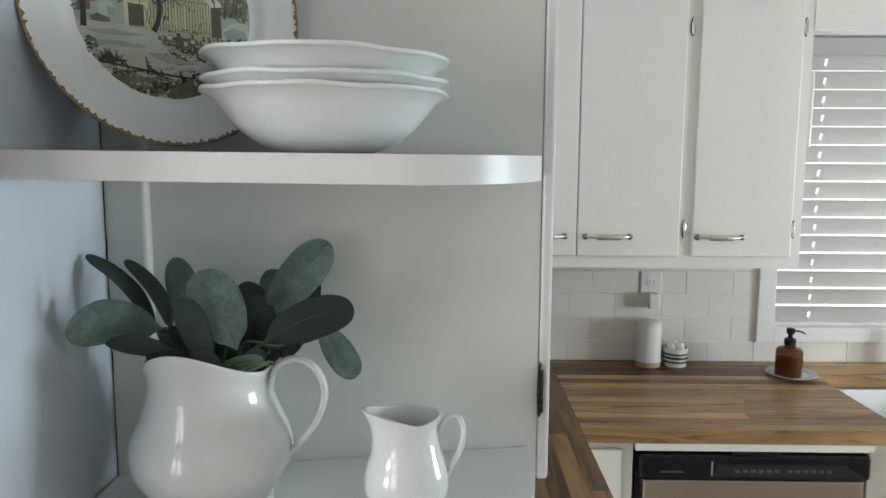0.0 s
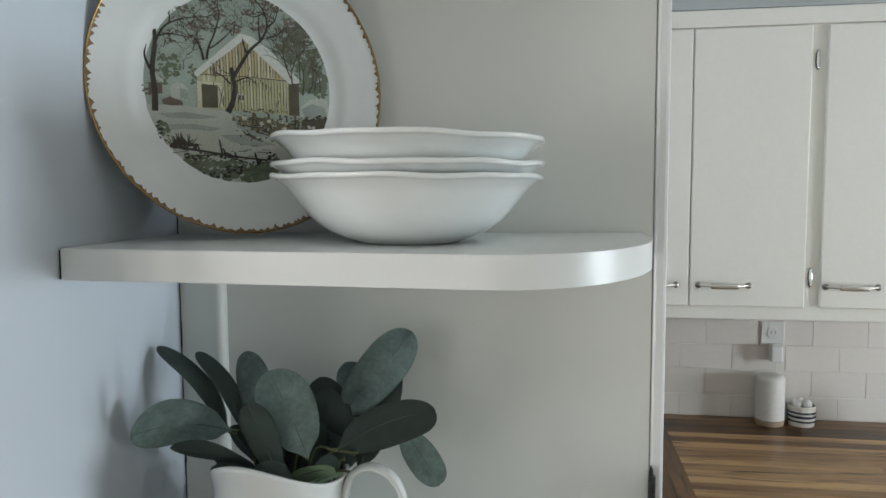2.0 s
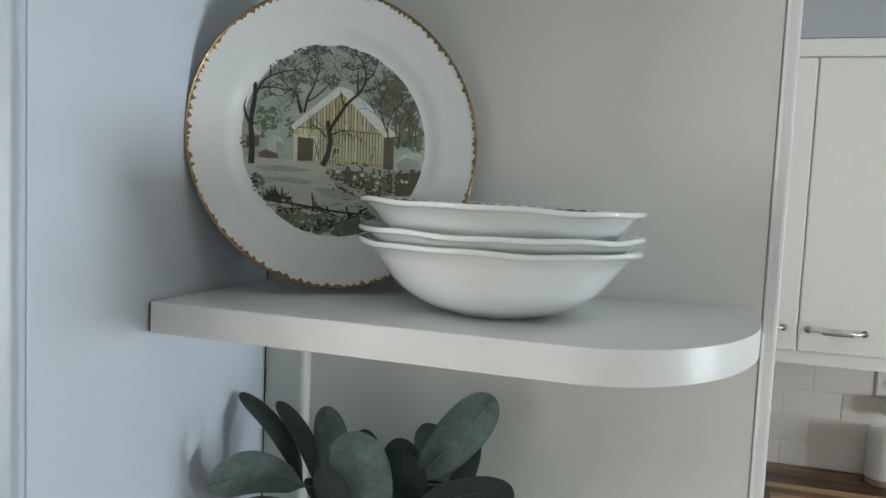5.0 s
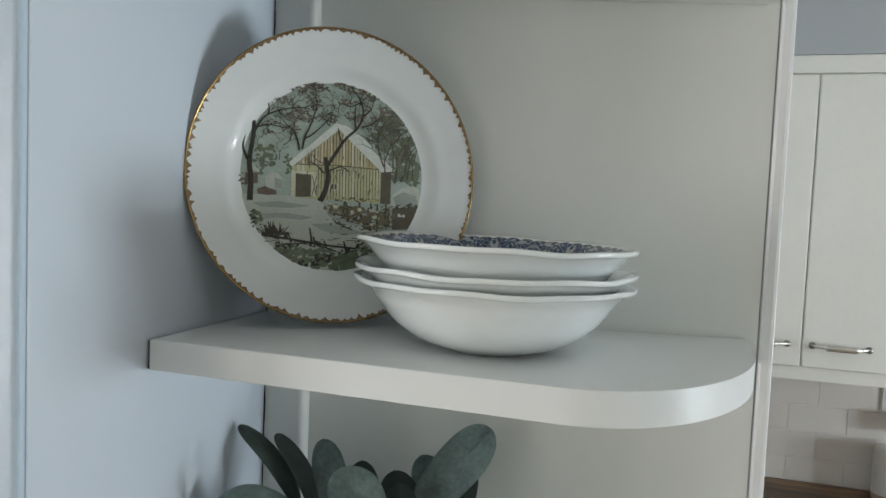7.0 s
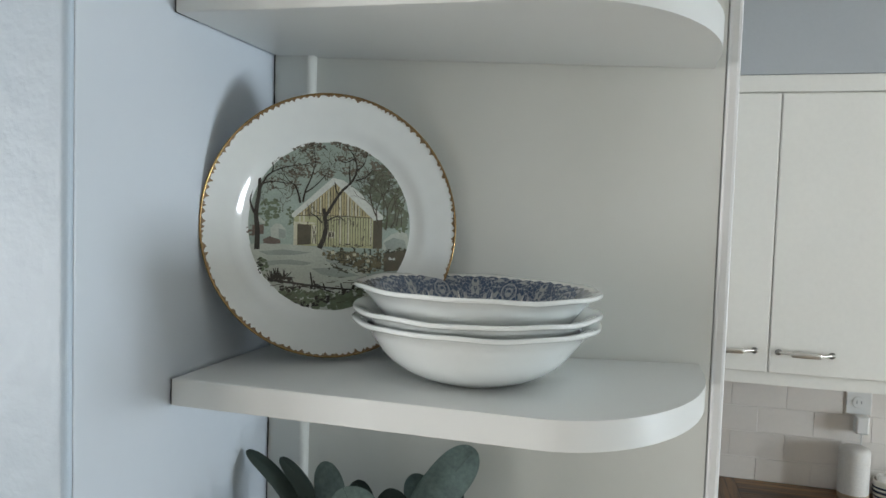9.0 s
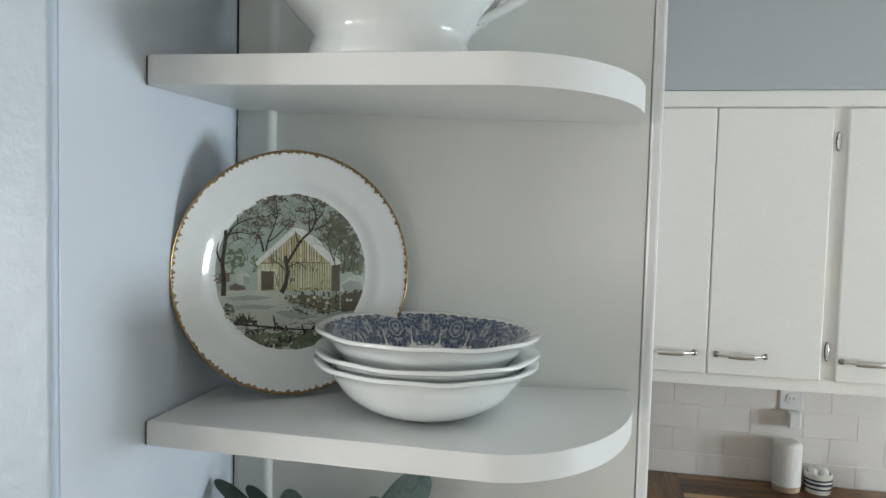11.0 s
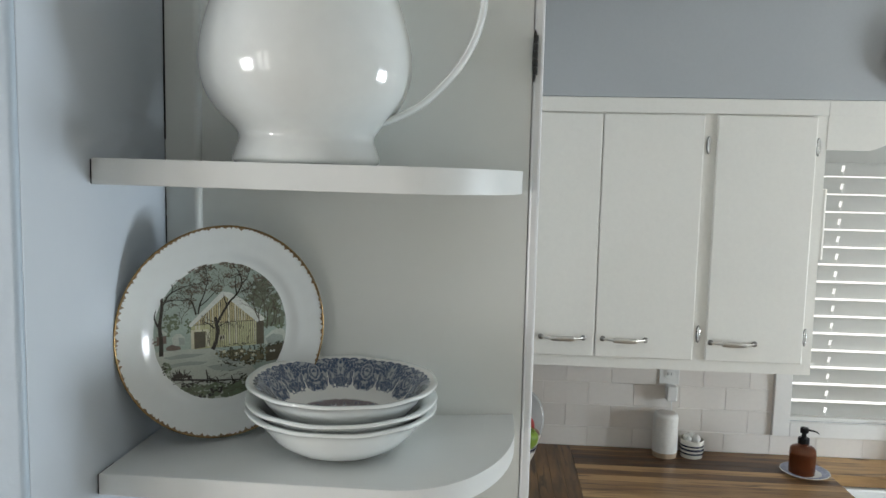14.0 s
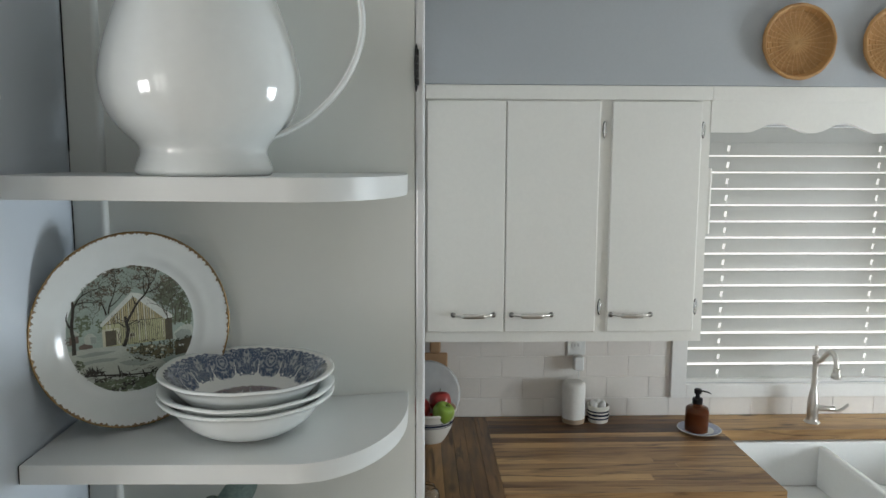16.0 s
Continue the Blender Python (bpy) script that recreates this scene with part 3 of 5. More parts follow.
# ---- china on the shelves ----
def pitcher(name, label, m, profile, wall, spout, handle_path, width, thick, dip, rim_from, aside=0.0, crest=None):
    """A glazed jug: turned wall, lip pulled into a spout at -x, strap handle at +x."""
    top = profile[-1][1]
    inner = [(max(r - wall, 0.001), z) for r, z in reversed(profile) if z > 0.006]
    full = [(0, 0.002)] + [(profile[0][0] * 0.85, 0.002), (profile[0][0] * 0.9, 0)] + profile + inner + [(0, 0.008)]

    def warp(co, k, a):
        if co.z > rim_from:
            f = min(1, (co.z - rim_from) / (top - rim_from))
            c = math.cos(a - math.pi - aside)
            pull = max(0, c) ** 3
            co = co + Vector((-spout * math.cos(aside), -spout * math.sin(aside), 0)) * (pull * f ** 1.5)
            if crest:
                co.z += f ** 2 * dip * (crest[0] + max(0, c) ** crest[1] + 0.25 * max(0, math.cos(a)) ** 3)
                return co
            co.z += f ** 2 * dip * (((1 + c) / 2) ** 1.3 * (1 - 0.3 * pull) - 0.12 * math.sin(a) ** 2 + 0.15 * max(0, -c) ** 3)
        return co

    jug = thing(name, label, "pitcher", m)
    part("body", lathe(full, 72, warp), M_CHINA, jug, smooth=True)
    part("handle", sweep(smooth_line(handle_path, 8), width, thick, Vector((0, 1, 0)), 14), M_CHINA, jug, smooth=True)
    return jug


big = profile_curve([(0.0605, 0.0), (0.0625, 0.004), (0.060, 0.012), (0.0570, 0.021), (0.0605, 0.029), (0.0745, 0.043), (0.0850, 0.060), (0.0893, 0.080), (0.0880, 0.100), (0.0825, 0.122), (0.0735, 0.148),
                     (0.0635, 0.173), (0.056, 0.195), (0.054, 0.212), (0.057, 0.228), (0.062, 0.240)], 5)
pitcher("pitcher", "large white glazed ironstone pitcher with footed base", pose(0.1535, 0.0745, board(0.15, 1.8498)), big, 0.004, 0.026,
        [(0.053, 0, 0.205), (0.077, 0, 0.226), (0.110, 0, 0.219), (0.138, 0, 0.188), (0.1480, 0, 0.150), (0.1455, 0, 0.118), (0.130, 0, 0.085), (0.104, 0, 0.057), (0.080, 0, 0.042), (0.062, 0, 0.035)], 0.017, 0.0062, 0.016, 0.19)
med = profile_curve([(0.041, 0.0), (0.044, 0.003), (0.043, 0.008), (0.0487, 0.017), (0.0569, 0.031), (0.0590, 0.043), (0.0570, 0.056), (0.0515, 0.069), (0.0455, 0.083), (0.0437, 0.092), (0.0458, 0.0995)], 5)
pitcher("pitcher", "white glazed pitcher holding faux green leaves", pose(0.0940, 0.0885, board(0.09, 1.3333)), med, 0.003, 0.0065,
        [(0.0430, 0, 0.086), (0.049, 0, 0.1045), (0.062, 0, 0.1115), (0.077, 0, 0.1055), (0.0845, 0, 0.0885), (0.0800, 0, 0.0675), (0.068, 0, 0.050), (0.0545, 0, 0.037)], 0.010, 0.0052, 0.0270, 0.064, 1.42, (0.0, 1.9))
small = profile_curve([(0.022, 0.0), (0.024, 0.002), (0.0235, 0.005), (0.0275, 0.012), (0.0305, 0.022), (0.0300, 0.034), (0.0258, 0.048), (0.0228, 0.060), (0.0230, 0.066), (0.0252, 0.0715)], 5)
pitcher("creamer", "small white glazed creamer with a looped handle", pose(0.2395, 0.075, board(0.24, 1.3333), 0, 0, 4), small, 0.0022, 0.0080,
        [(0.0235, 0, 0.063), (0.029, 0, 0.073), (0.037, 0, 0.074), (0.0415, 0, 0.064), (0.0395, 0, 0.050), (0.0335, 0, 0.038), (0.0285, 0, 0.028)], 0.006, 0.004, 0.0085, 0.046, 0.45, (0.40, 1.5))


# bowls
def transfer_print():
    """White china with a blue scalloped transfer print round the inside."""
    m = mat("blue_transfer_print", (0.83, 0.83, 0.80), 0.10, vary=0.01, coat=0.5)
    nt = m.node_tree
    N, L = nt.nodes, nt.links
    b = N["Principled BSDF"]
    base = b.inputs["Base Color"].links[0].from_socket

    def math_node(op, a, c=None, d=None):
        n = N.new("ShaderNodeMath")
        n.operation = op
        for i, v in enumerate((a, c, d)):
            if v is None:
                continue
            if isinstance(v, (int, float)):
                n.inputs[i].default_value = v
            else:
                L.new(v, n.inputs[i])
        return n.outputs[0]

    tc = N.new("ShaderNodeTexCoord")
    sep = N.new("ShaderNodeSeparateXYZ")
    L.new(tc.outputs["Object"], sep.inputs[0])
    ang = math_node("ARCTAN2", sep.outputs[1], sep.outputs[0])
    rad = math_node("SQRT", math_node("ADD", math_node("POWER", sep.outputs[0], 2), math_node("POWER", sep.outputs[1], 2)))
    turn_ = math_node("MULTIPLY", ang, 16 / (2 * math.pi))
    u = math_node("SUBTRACT", math_node("FRACT", math_node("ADD", turn_, 20.0)), 0.5)
    par = math_node("MODULO", math_node("FLOOR", math_node("ADD", turn_, 20.0)), 2.0)
    au = math_node("ABSOLUTE", u)
    sc = math_node("ABSOLUTE", math_node("SINE", math_node("MULTIPLY", ang, 25)))
    v = math_node("DIVIDE", math_node("SUBTRACT", rad, 0.0515), 0.0268)
    outer = math_node("ADD", 0.95, math_node("MULTIPLY", sc, 0.07))
    cv = N.new("ShaderNodeCombineXYZ")
    L.new(math_node("MULTIPLY", au, 0.027), cv.inputs[0])
    L.new(rad, cv.inputs[1])
    L.new(math_node("MULTIPLY", par, 0.37), cv.inputs[2])
    v2 = N.new("ShaderNodeTexNoise")
    v2.inputs["Scale"].default_value, v2.inputs["Detail"].default_value = 420, 4
    L.new(cv.outputs[0], v2.inputs[0])
    v3 = N.new("ShaderNodeTexNoise")
    v3.inputs["Scale"].default_value, v3.inputs["Detail"].default_value = 260, 3
    L.new(cv.outputs[0], v3.inputs[0])
    ragged = math_node("MULTIPLY", math_node("SUBTRACT", v2.outputs[0], 0.5), 0.55)
    lobe = math_node("ADD", math_node("POWER", math_node("DIVIDE", u, 0.40), 2), math_node("POWER", math_node("DIVIDE", math_node("SUBTRACT", v, 0.60), 0.34), 2))
    low = math_node("ADD", math_node("ADD", 0.08, math_node("MULTIPLY", par, 0.09)), math_node("ADD", math_node("MULTIPLY", math_node("POWER", au, 2), 0.45), math_node("MULTIPLY", ragged, 0.7)))
    gap = math_node("GREATER_THAN", math_node("ADD", au, math_node("MULTIPLY", ragged, 0.26)), math_node("ADD", 0.415, math_node("MULTIPLY", v, 0.15)))
    band = math_node("MULTIPLY", math_node("GREATER_THAN", v, low), math_node("LESS_THAN", v, outer))
    area_ = math_node("MULTIPLY", band, math_node("SUBTRACT", 1.0, gap))
    vo = N.new("ShaderNodeTexVoronoi")
    vo.feature, vo.inputs["Scale"].default_value = "DISTANCE_TO_EDGE", 330
    L.new(cv.outputs[0], vo.inputs[0])
    vein = math_node("MULTIPLY", math_node("LESS_THAN", vo.outputs[0], 0.035), 0.40)
    pale = math_node("MULTIPLY", math_node("GREATER_THAN", v3.outputs[0], 0.57), 0.42)
    ringd = math_node("ABSOLUTE", math_node("SUBTRACT", lobe, 0.30))
    core = math_node("LESS_THAN", math_node("ABSOLUTE", math_node("SUBTRACT", lobe, 0.06)), 0.022)
    halo = math_node("MULTIPLY", math_node("MULTIPLY", math_node("MAXIMUM", math_node("LESS_THAN", ringd, 0.05), core), math_node("SUBTRACT", 1.0, par)), 0.40)
    ink = math_node("MULTIPLY", area_, math_node("SUBTRACT", 0.97, math_node("MAXIMUM", math_node("MAXIMUM", vein, pale), halo)))
    n4 = N.new("ShaderNodeTexNoise")
    n4.inputs["Scale"].default_value, n4.inputs["Detail"].default_value = 170, 5
    L.new(tc.outputs["Object"], n4.inputs[0])
    mid = math_node("MULTIPLY", math_node("LESS_THAN", math_node("ADD", rad, math_node("MULTIPLY", n4.outputs[0], 0.008)), 0.0465), math_node("GREATER_THAN", n4.outputs[0], 0.40))
    strokes = math_node("MULTIPLY", math_node("GREATER_THAN", rad, 0.031), math_node("LESS_THAN", math_node("ADD", rad, math_node("MULTIPLY", v2.outputs[0], 0.016)), 0.0505))
    ink = math_node("MAXIMUM", ink, math_node("MULTIPLY", strokes, math_node("GREATER_THAN", v2.outputs[0], 0.45)))
    mix = N.new("ShaderNodeMix")
    mix.data_type = "RGBA"
    L.new(ink, mix.inputs[0])
    L.new(base, mix.inputs[6])
    mix.inputs[7].default_value = (0.036, 0.070, 0.145, 1)
    mix2 = N.new("ShaderNodeMix")
    mix2.data_type = "RGBA"
    L.new(math_node("MULTIPLY", mid, 0.75), mix2.inputs[0])
    L.new(mix.outputs[2], mix2.inputs[6])
    mix2.inputs[7].default_value = (0.22, 0.15, 0.14, 1)
    L.new(mix2.outputs[2], b.inputs["Base Color"])
    return m


M_PRINT = transfer_print()


def bowl(z, turn, printed, tilt):
    """A soup bowl with a flared, gently wavy rim."""
    outer = profile_curve([(0.0, 0.0015), (0.026, 0.0015), (0.031, 0.0), (0.0350, 0.0010), (0.048, 0.0062), (0.0605, 0.0150), (0.0695, 0.0258), (0.0755, 0.0333), (0.0815, 0.0378), (0.0850, 0.0394)], 4)
    innr = profile_curve([(0.0854, 0.0408), (0.0843, 0.0420), (0.0795, 0.0411), (0.0735, 0.0375), (0.0665, 0.0295), (0.0570, 0.0185), (0.0440, 0.0100), (0.0300, 0.0070), (0.0, 0.0060)], 4)
    prof = outer + innr

    def warp(co, k, a):
        r = math.hypot(co.x, co.y)
        f = max(0, (r - 0.066) / 0.02)
        co.z += f * 0.00045 * math.sin(6 * a) + f * 0.0003 * math.sin(11 * a + 1)
        s = 1 + f * 0.005 * math.sin(6 * a)
        return Vector((co.x * s, co.y * s, co.z))

    b = thing("soup_bowl", "white china soup bowl with blue transfer print inside" if printed else "white china soup bowl with a wavy rim, in a stack", "bowl", pose(0.1835, 0.0865, board(0.1835, z), tilt[0], SAG + tilt[1], turn), "stacked bowls")
    bm = lathe(prof, 96, warp)
    ob = part("body", bm, M_CHINA, b, smooth=True)
    ob.data.materials.append(M_PRINT)
    for p in ob.data.polygons:
        c = p.center
        if printed and p.normal.z > 0.15 and c.z > 0.006 and math.hypot(c.x, c.y) < 0.0815:
            p.material_index = 1
    return b


for i, (z, tw, ti) in enumerate(((1.5953, 10, (0, 0)), (1.6030, 47, (0.3, -0.3)), (1.6180, 25, (0.2, 0.5)))):
    bowl(z, tw, i == 2, ti)

# decorated plate, leaning in the corner
PR = 0.0966


def plate_depth(r):
    """Height of the plate's face above its foot at radius r."""
    u = r / PR
    if u < 0.64:
        return 0.0042
    if u < 0.80:
        t = (u - 0.64) / 0.16
        return 0.0042 + 0.0052 * t * t * (3 - 2 * t)
    return 0.0094 + 0.0056 * (u - 0.80) / 0.20


M_GOLD = mat("worn_gold_lustre", (0.37, 0.245, 0.11), 0.22, metal=0.95, vary=0.3, scale=60)
M_GOLD2 = mat("brushed_gold_smudge", (0.21, 0.135, 0.072), 0.4, metal=0.15, vary=0.35, scale=120)
PTURN, PLEAN = 39.5, 3.0
plate = thing("decorative_plate", "white china plate with gold edge and printed winter barn scene", "plate",
              pose(0.0745, 0.0945, 1.6953, 0, 0, PTURN) @ pose(0, 0, 0, 90 - PLEAN, 0, 0) @ pose(0, 0, -0.014))
prof = [(0, 0.0), (0.05, 0.0), (0.056, -0.0015), (0.060, 0.0008)] + [(PR * u, plate_depth(PR * u) - 0.0035) for u in (0.70, 0.76, 0.82, 0.9, 0.97)] + [(PR, 0.0135)] + \
       [(PR * 0.998, 0.0152)] + [(PR * u, plate_depth(PR * u)) for u in (0.985, 0.95, 0.9, 0.85, 0.80, 0.77, 0.74, 0.71, 0.68, 0.64, 0.5, 0.3)] + [(0, 0.0042)]
part("body", lathe(prof, 120), M_CHINA, plate, smooth=True)
bm = bmesh.new()
ring = [[bm.verts.new((PR * 0.9985 * math.cos(a) + 0.0008 * math.cos(b) * math.cos(a), PR * 0.9985 * math.sin(a) + 0.0008 * math.cos(b) * math.sin(a), 0.0146 + 0.0008 * math.sin(b)))
         for b in [2 * math.pi * k / 8 for k in range(8)]] for a in [2 * math.pi * i / 120 for i in range(120)]]
for i in range(120):
    for k in range(8):
        bm.faces.new((ring[i][k], ring[(i + 1) % 120][k], ring[(i + 1) % 120][(k + 1) % 8], ring[i][(k + 1) % 8]))
part("gold_edge", bm, M_GOLD, plate, "gold lustre edge", smooth=True)
rg = random.Random(11)
bm = bmesh.new()
N_ = 960
teeth = []
while len(teeth) < N_:
    n_, h_, top_ = rg.randint(4, 11), rg.uniform(0.15, 1.0) ** 0.8, rg.uniform(0.05, 0.6)
    slow = 0.55 + 0.45 * abs(math.sin(1.5 * 2 * math.pi * len(teeth) / N_ + 0.6))
    base_ = rg.uniform(0.0002, 0.0008)
    for k in range(n_):
        teeth.append(base_ + 0.0038 * slow * h_ * max(0.0, 1 - abs(k / n_ - top_) * 1.9) ** 1.5 * rg.uniform(0.7, 1.1))
rows = []
for i in range(N_):
    a = 2 * math.pi * i / N_
    row = []
    for f in (0, 0.5, 1):
        r = PR * 0.994 - teeth[i] * f
        row.append(bm.verts.new((r * math.cos(a), r * math.sin(a), plate_depth(r) + 0.00025)))
    rows.append(row)
for i in range(N_):
    j = (i + 1) % N_
    for k in range(2):
        bm.faces.new((rows[i][k], rows[j][k], rows[j][k + 1], rows[i][k + 1]))
part("gold_brushwork", bm, M_GOLD2, plate, "ragged brushed gold border")

# the printed scene, laid as thin flat shapes in the well
DR = 0.0636


def ink(name, color, vary=0.25, scale=160):
    return mat(name, color, 0.16, vary=vary, scale=scale, coat=0.4, fine=0.25, fscale=700)


I_SKY = ink("print_sky", (0.33, 0.395, 0.345), 0.22, 60)
I_SNOW = ink("print_snow", (0.46, 0.49, 0.43), 0.18, 70)
I_SHADE = ink("print_snow_shade", (0.31, 0.35, 0.31), 0.2, 80)
I_WALL = ink("print_boards", (0.43, 0.425, 0.25), 0.35, 120)
I_GABLE = ink("print_gable_boards", (0.42, 0.36, 0.20), 0.35, 120)
I_PALE = ink("print_pale_board", (0.58, 0.56, 0.42), 0.25, 120)
I_SIDE = ink("print_boards_side", (0.10, 0.088, 0.06), 0.3)
I_LINE = ink("print_dark_line", (0.038, 0.034, 0.028), 0.3)
I_TWIG = ink("print_twig", (0.085, 0.075, 0.055), 0.4)
I_LEAF = ink("print_brown_foliage", (0.15, 0.135, 0.105), 0.5)
I_MIST = ink("print_far_wood", (0.15, 0.172, 0.122), 0.4)
I_BUSH = ink("print_green_foliage", (0.135, 0.165, 0.105), 0.5)
I_BUSH2 = ink("print_dark_bush", (0.055, 0.055, 0.036), 0.5)
I_STONE = ink("print_stone_wall", (0.15, 0.135, 0.08), 0.5, 140)
I_ROOF = ink("print_snowy_roof", (0.60, 0.62, 0.57), 0.12)
I_RED = ink("print_red_brown", (0.15, 0.115, 0.095), 0.5)


def uv(px, py):
    return (px - 422) / 395, (452 - py) / 402 + 0.004


class Print:
    """Collects flat shapes of one ink in the plate's well."""

    def __init__(self, layer):
        self.bm, self.z, self.n = bmesh.new(), 0.0043 + 0.00007 * layer, 0

    def poly(self, pts):
        vs = []
        self.n += 1
        for p in pts:
            u, v = uv(*p)
            k = math.hypot(u, v)
            if k > 0.995:
                u, v = u / k * 0.995, v / k * 0.995
            u -= 0.022
            vs.append(self.bm.verts.new((u * DR, v * DR, self.z + 0.0000012 * (self.n % 40))))
        self.bm.faces.new(vs)

    def stroke(self, pts, w0, w1):
        pts = [Vector((*p, 0)) for p in pts]
        for i in range(len(pts) - 1):
            d = (pts[i + 1] - pts[i]).normalized()
            s = Vector((-d.y, d.x, 0))
            a, b = w0 + (w1 - w0) * i / (len(pts) - 1), w0 + (w1 - w0) * (i + 1) / (len(pts) - 1)
            self.poly([tuple((pts[i] + s * a)[:2]), tuple((pts[i + 1] + s * b)[:2]), tuple((pts[i + 1] - s * b)[:2]), tuple((pts[i] - s * a)[:2])])

    def bough(self, pts, w0, w1):
        """A limb drawn as one smooth tapering line."""
        self.stroke([tuple(p[:2]) for p in smooth_line([(x, y, 0) for x, y in pts], 5)], w0, w1)

    def clump(self, cx, cy, rx, ry, n, size):
        for _ in range(n):
            a, r = rg.uniform(0, 2 * math.pi), math.sqrt(rg.random())
            x, y = cx + rx * r * math.cos(a), cy + ry * r * math.sin(a)
            s = size * rg.uniform(0.5, 1.3)
            k = rg.randint(5, 7)
            o = rg.uniform(0, 6)
            self.poly([(x + s * rg.uniform(0.6, 1.1) * math.cos(o + 2 * math.pi * i / k), y + s * 0.75 * rg.uniform(0.6, 1.1) * math.sin(o + 2 * math.pi * i / k)) for i in range(k)])

    def tree(self, x, y, ang, length, w, depth):
        """Bare branches, forked again and again."""
        x2, y2 = x + length * math.cos(ang), y - length * math.sin(ang)
        xm, ym = (x + x2) / 2 + rg.uniform(-0.1, 0.1) * length, (y + y2) / 2 + rg.uniform(-0.1, 0.1) * length
        self.stroke([(x, y), (xm, ym), (x2, y2)], w, w * 0.65)
        if depth:
            for da in (rg.uniform(0.25, 0.7), -rg.uniform(0.25, 0.7)):
                self.tree(x2, y2, ang + da, length * rg.uniform(0.6, 0.8), max(w * 0.62, 0.9), depth - 1)

    def done(self, name, material):
        ob = part(name, self.bm, material, plate)
        if self.n > 3:
            ob["kind"] = "stuff"


rg = random.Random(21)
p = Print(0)
p.poly([(422 + 395 * math.cos(2 * math.pi * i / 72), 453 + 402 * math.sin(2 * math.pi * i / 72)) for i in range(72)])
p.done("print_sky", I_SKY)

# far woods, then the snow and the banks in front of them
p = Print(1)
for c in ((700, 260, 80, 100, 90, 20), (730, 390, 75, 70, 60, 19), (640, 250, 50, 70, 40, 15), (600, 300, 40, 40, 22, 14), (780, 420, 30, 60, 24, 14)):
    p.clump(*c)
p.done("print_far_wood", I_MIST)
p = Print(1.5)
for c in ((140, 385, 46, 52, 46, 12), (110, 420, 26, 40, 22, 11), (238, 400, 22, 34, 20, 9), (236, 440, 16, 20, 10, 8), (745, 330, 40, 60, 24, 11), (690, 430, 40, 36, 20, 11), (770, 460, 30, 24, 14, 10), (640, 330, 24, 30, 10, 9)):
    p.clump(*c)
p.done("print_greenery", I_BUSH)
p = Print(2)
p.poly([(30, 545), (120, 540), (250, 544), (380, 556), (520, 600), (600, 690), (640, 740), (600, 800), (500, 845), (400, 853), (300, 835), (200, 780), (120, 700), (60, 600)])
p.poly([(674, 566), (680, 520), (720, 490), (765, 472), (800, 486), (818, 520), (812, 572), (740, 580)])
p.poly([(142, 468), (166, 446), (190, 450), (212, 474), (210, 516), (146, 512)])
p.poly([(60, 430), (84, 412), (118, 440), (118, 452)])
p.done("print_snow", I_SNOW)
p = Print(2.5)
p.poly([(90, 575), (200, 566), (330, 580), (250, 592), (130, 592)])
p.poly([(110, 620), (230, 612), (340, 628), (300, 640), (190, 634), (130, 640)])
p.poly([(330, 655), (440, 650), (560, 690), (470, 700), (380, 684)])
p.poly([(380, 560), (450, 596), (560, 660), (470, 655), (400, 620)])
p.poly([(682, 530), (730, 505), (790, 520), (806, 566), (700, 570)])
p.poly([(178, 470), (210, 476), (210, 514), (180, 512)])
p.done("print_snow_shade", I_SHADE)
p = Print(2.8)
for c in ((330, 800, 150, 42, 120, 15), (450, 815, 110, 34, 80, 15), (240, 765, 60, 26, 40, 12), (520, 800, 60, 36, 36, 13), (110, 650, 22, 50, 26, 10), (560, 760, 40, 30, 20, 12)):
    p.clump(*c)
p.done("print_bank", I_BUSH)

# the barn
p = Print(3)
p.poly([(248, 408), (628, 412), (626, 560), (520, 556), (250, 546)])
p.done("print_barn_front", I_WALL)
p = Print(3.1)
p.poly([(248, 410), (437, 244), (628, 418), (628, 410)])
p.done("print_barn_gable", I_GABLE)
p = Print(3.3)
for x in range(268, 620, 19):
    if rg.random() < 0.75:
        yt = max(412 - (x - 248) * 0.87, 244 + (x - 437) * 0.92) + 10
        yb = 405 if rg.random() < 0.55 else 540
        p.poly([(x + 2, yt), (x + 11, yt), (x + 11, yb), (x + 2, yb)])
p.poly([(246, 440), (262, 440), (262, 546), (246, 546)])
p.poly([(246, 436), (345, 440), (345, 447), (246, 446)])
p.poly([(330, 450), (352, 452), (352, 540), (330, 536)])
p.poly([(402, 478), (440, 480), (440, 512), (402, 510)])
p.done("print_pale_planking", I_PALE)
p = Print(3.6)
p.poly([(628, 424), (674, 418), (672, 560), (626, 560)])
p.poly([(264, 448), (328, 450), (326, 542), (264, 544)])
p.poly([(680, 580), (806, 566), (790, 620), (755, 668), (682, 672)])
for x in range(262, 626, 13):
    yt = max(412 - (x - 248) * 0.87, 244 + (x - 437) * 0.92) + 6
    p.stroke([(x, yt), (x + rg.uniform(-1, 1), 404)], 1.7, 1.4)
    if x > 350:
        p.stroke([(x + 4, 412), (x + 4 + rg.uniform(-1, 1), 552)], 1.8, 1.2)
for _ in range(46):
    x = rg.uniform(270, 618)
    y = rg.uniform(max(412 - (x - 248) * 0.87, 244 + (x - 437) * 0.92) + 16, 520)
    p.stroke([(x, y), (x + rg.uniform(-2, 2), y + rg.uniform(12, 34))], 2.4, 0.8)
p.clump(520, 548, 100, 9, 26, 6)
p.stroke([(250, 409), (440, 406), (628, 412)], 2.2, 2.0)
p.stroke([(332, 455), (350, 538)], 1.8, 1.8)
p.stroke([(350, 455), (332, 538)], 1.8, 1.8)
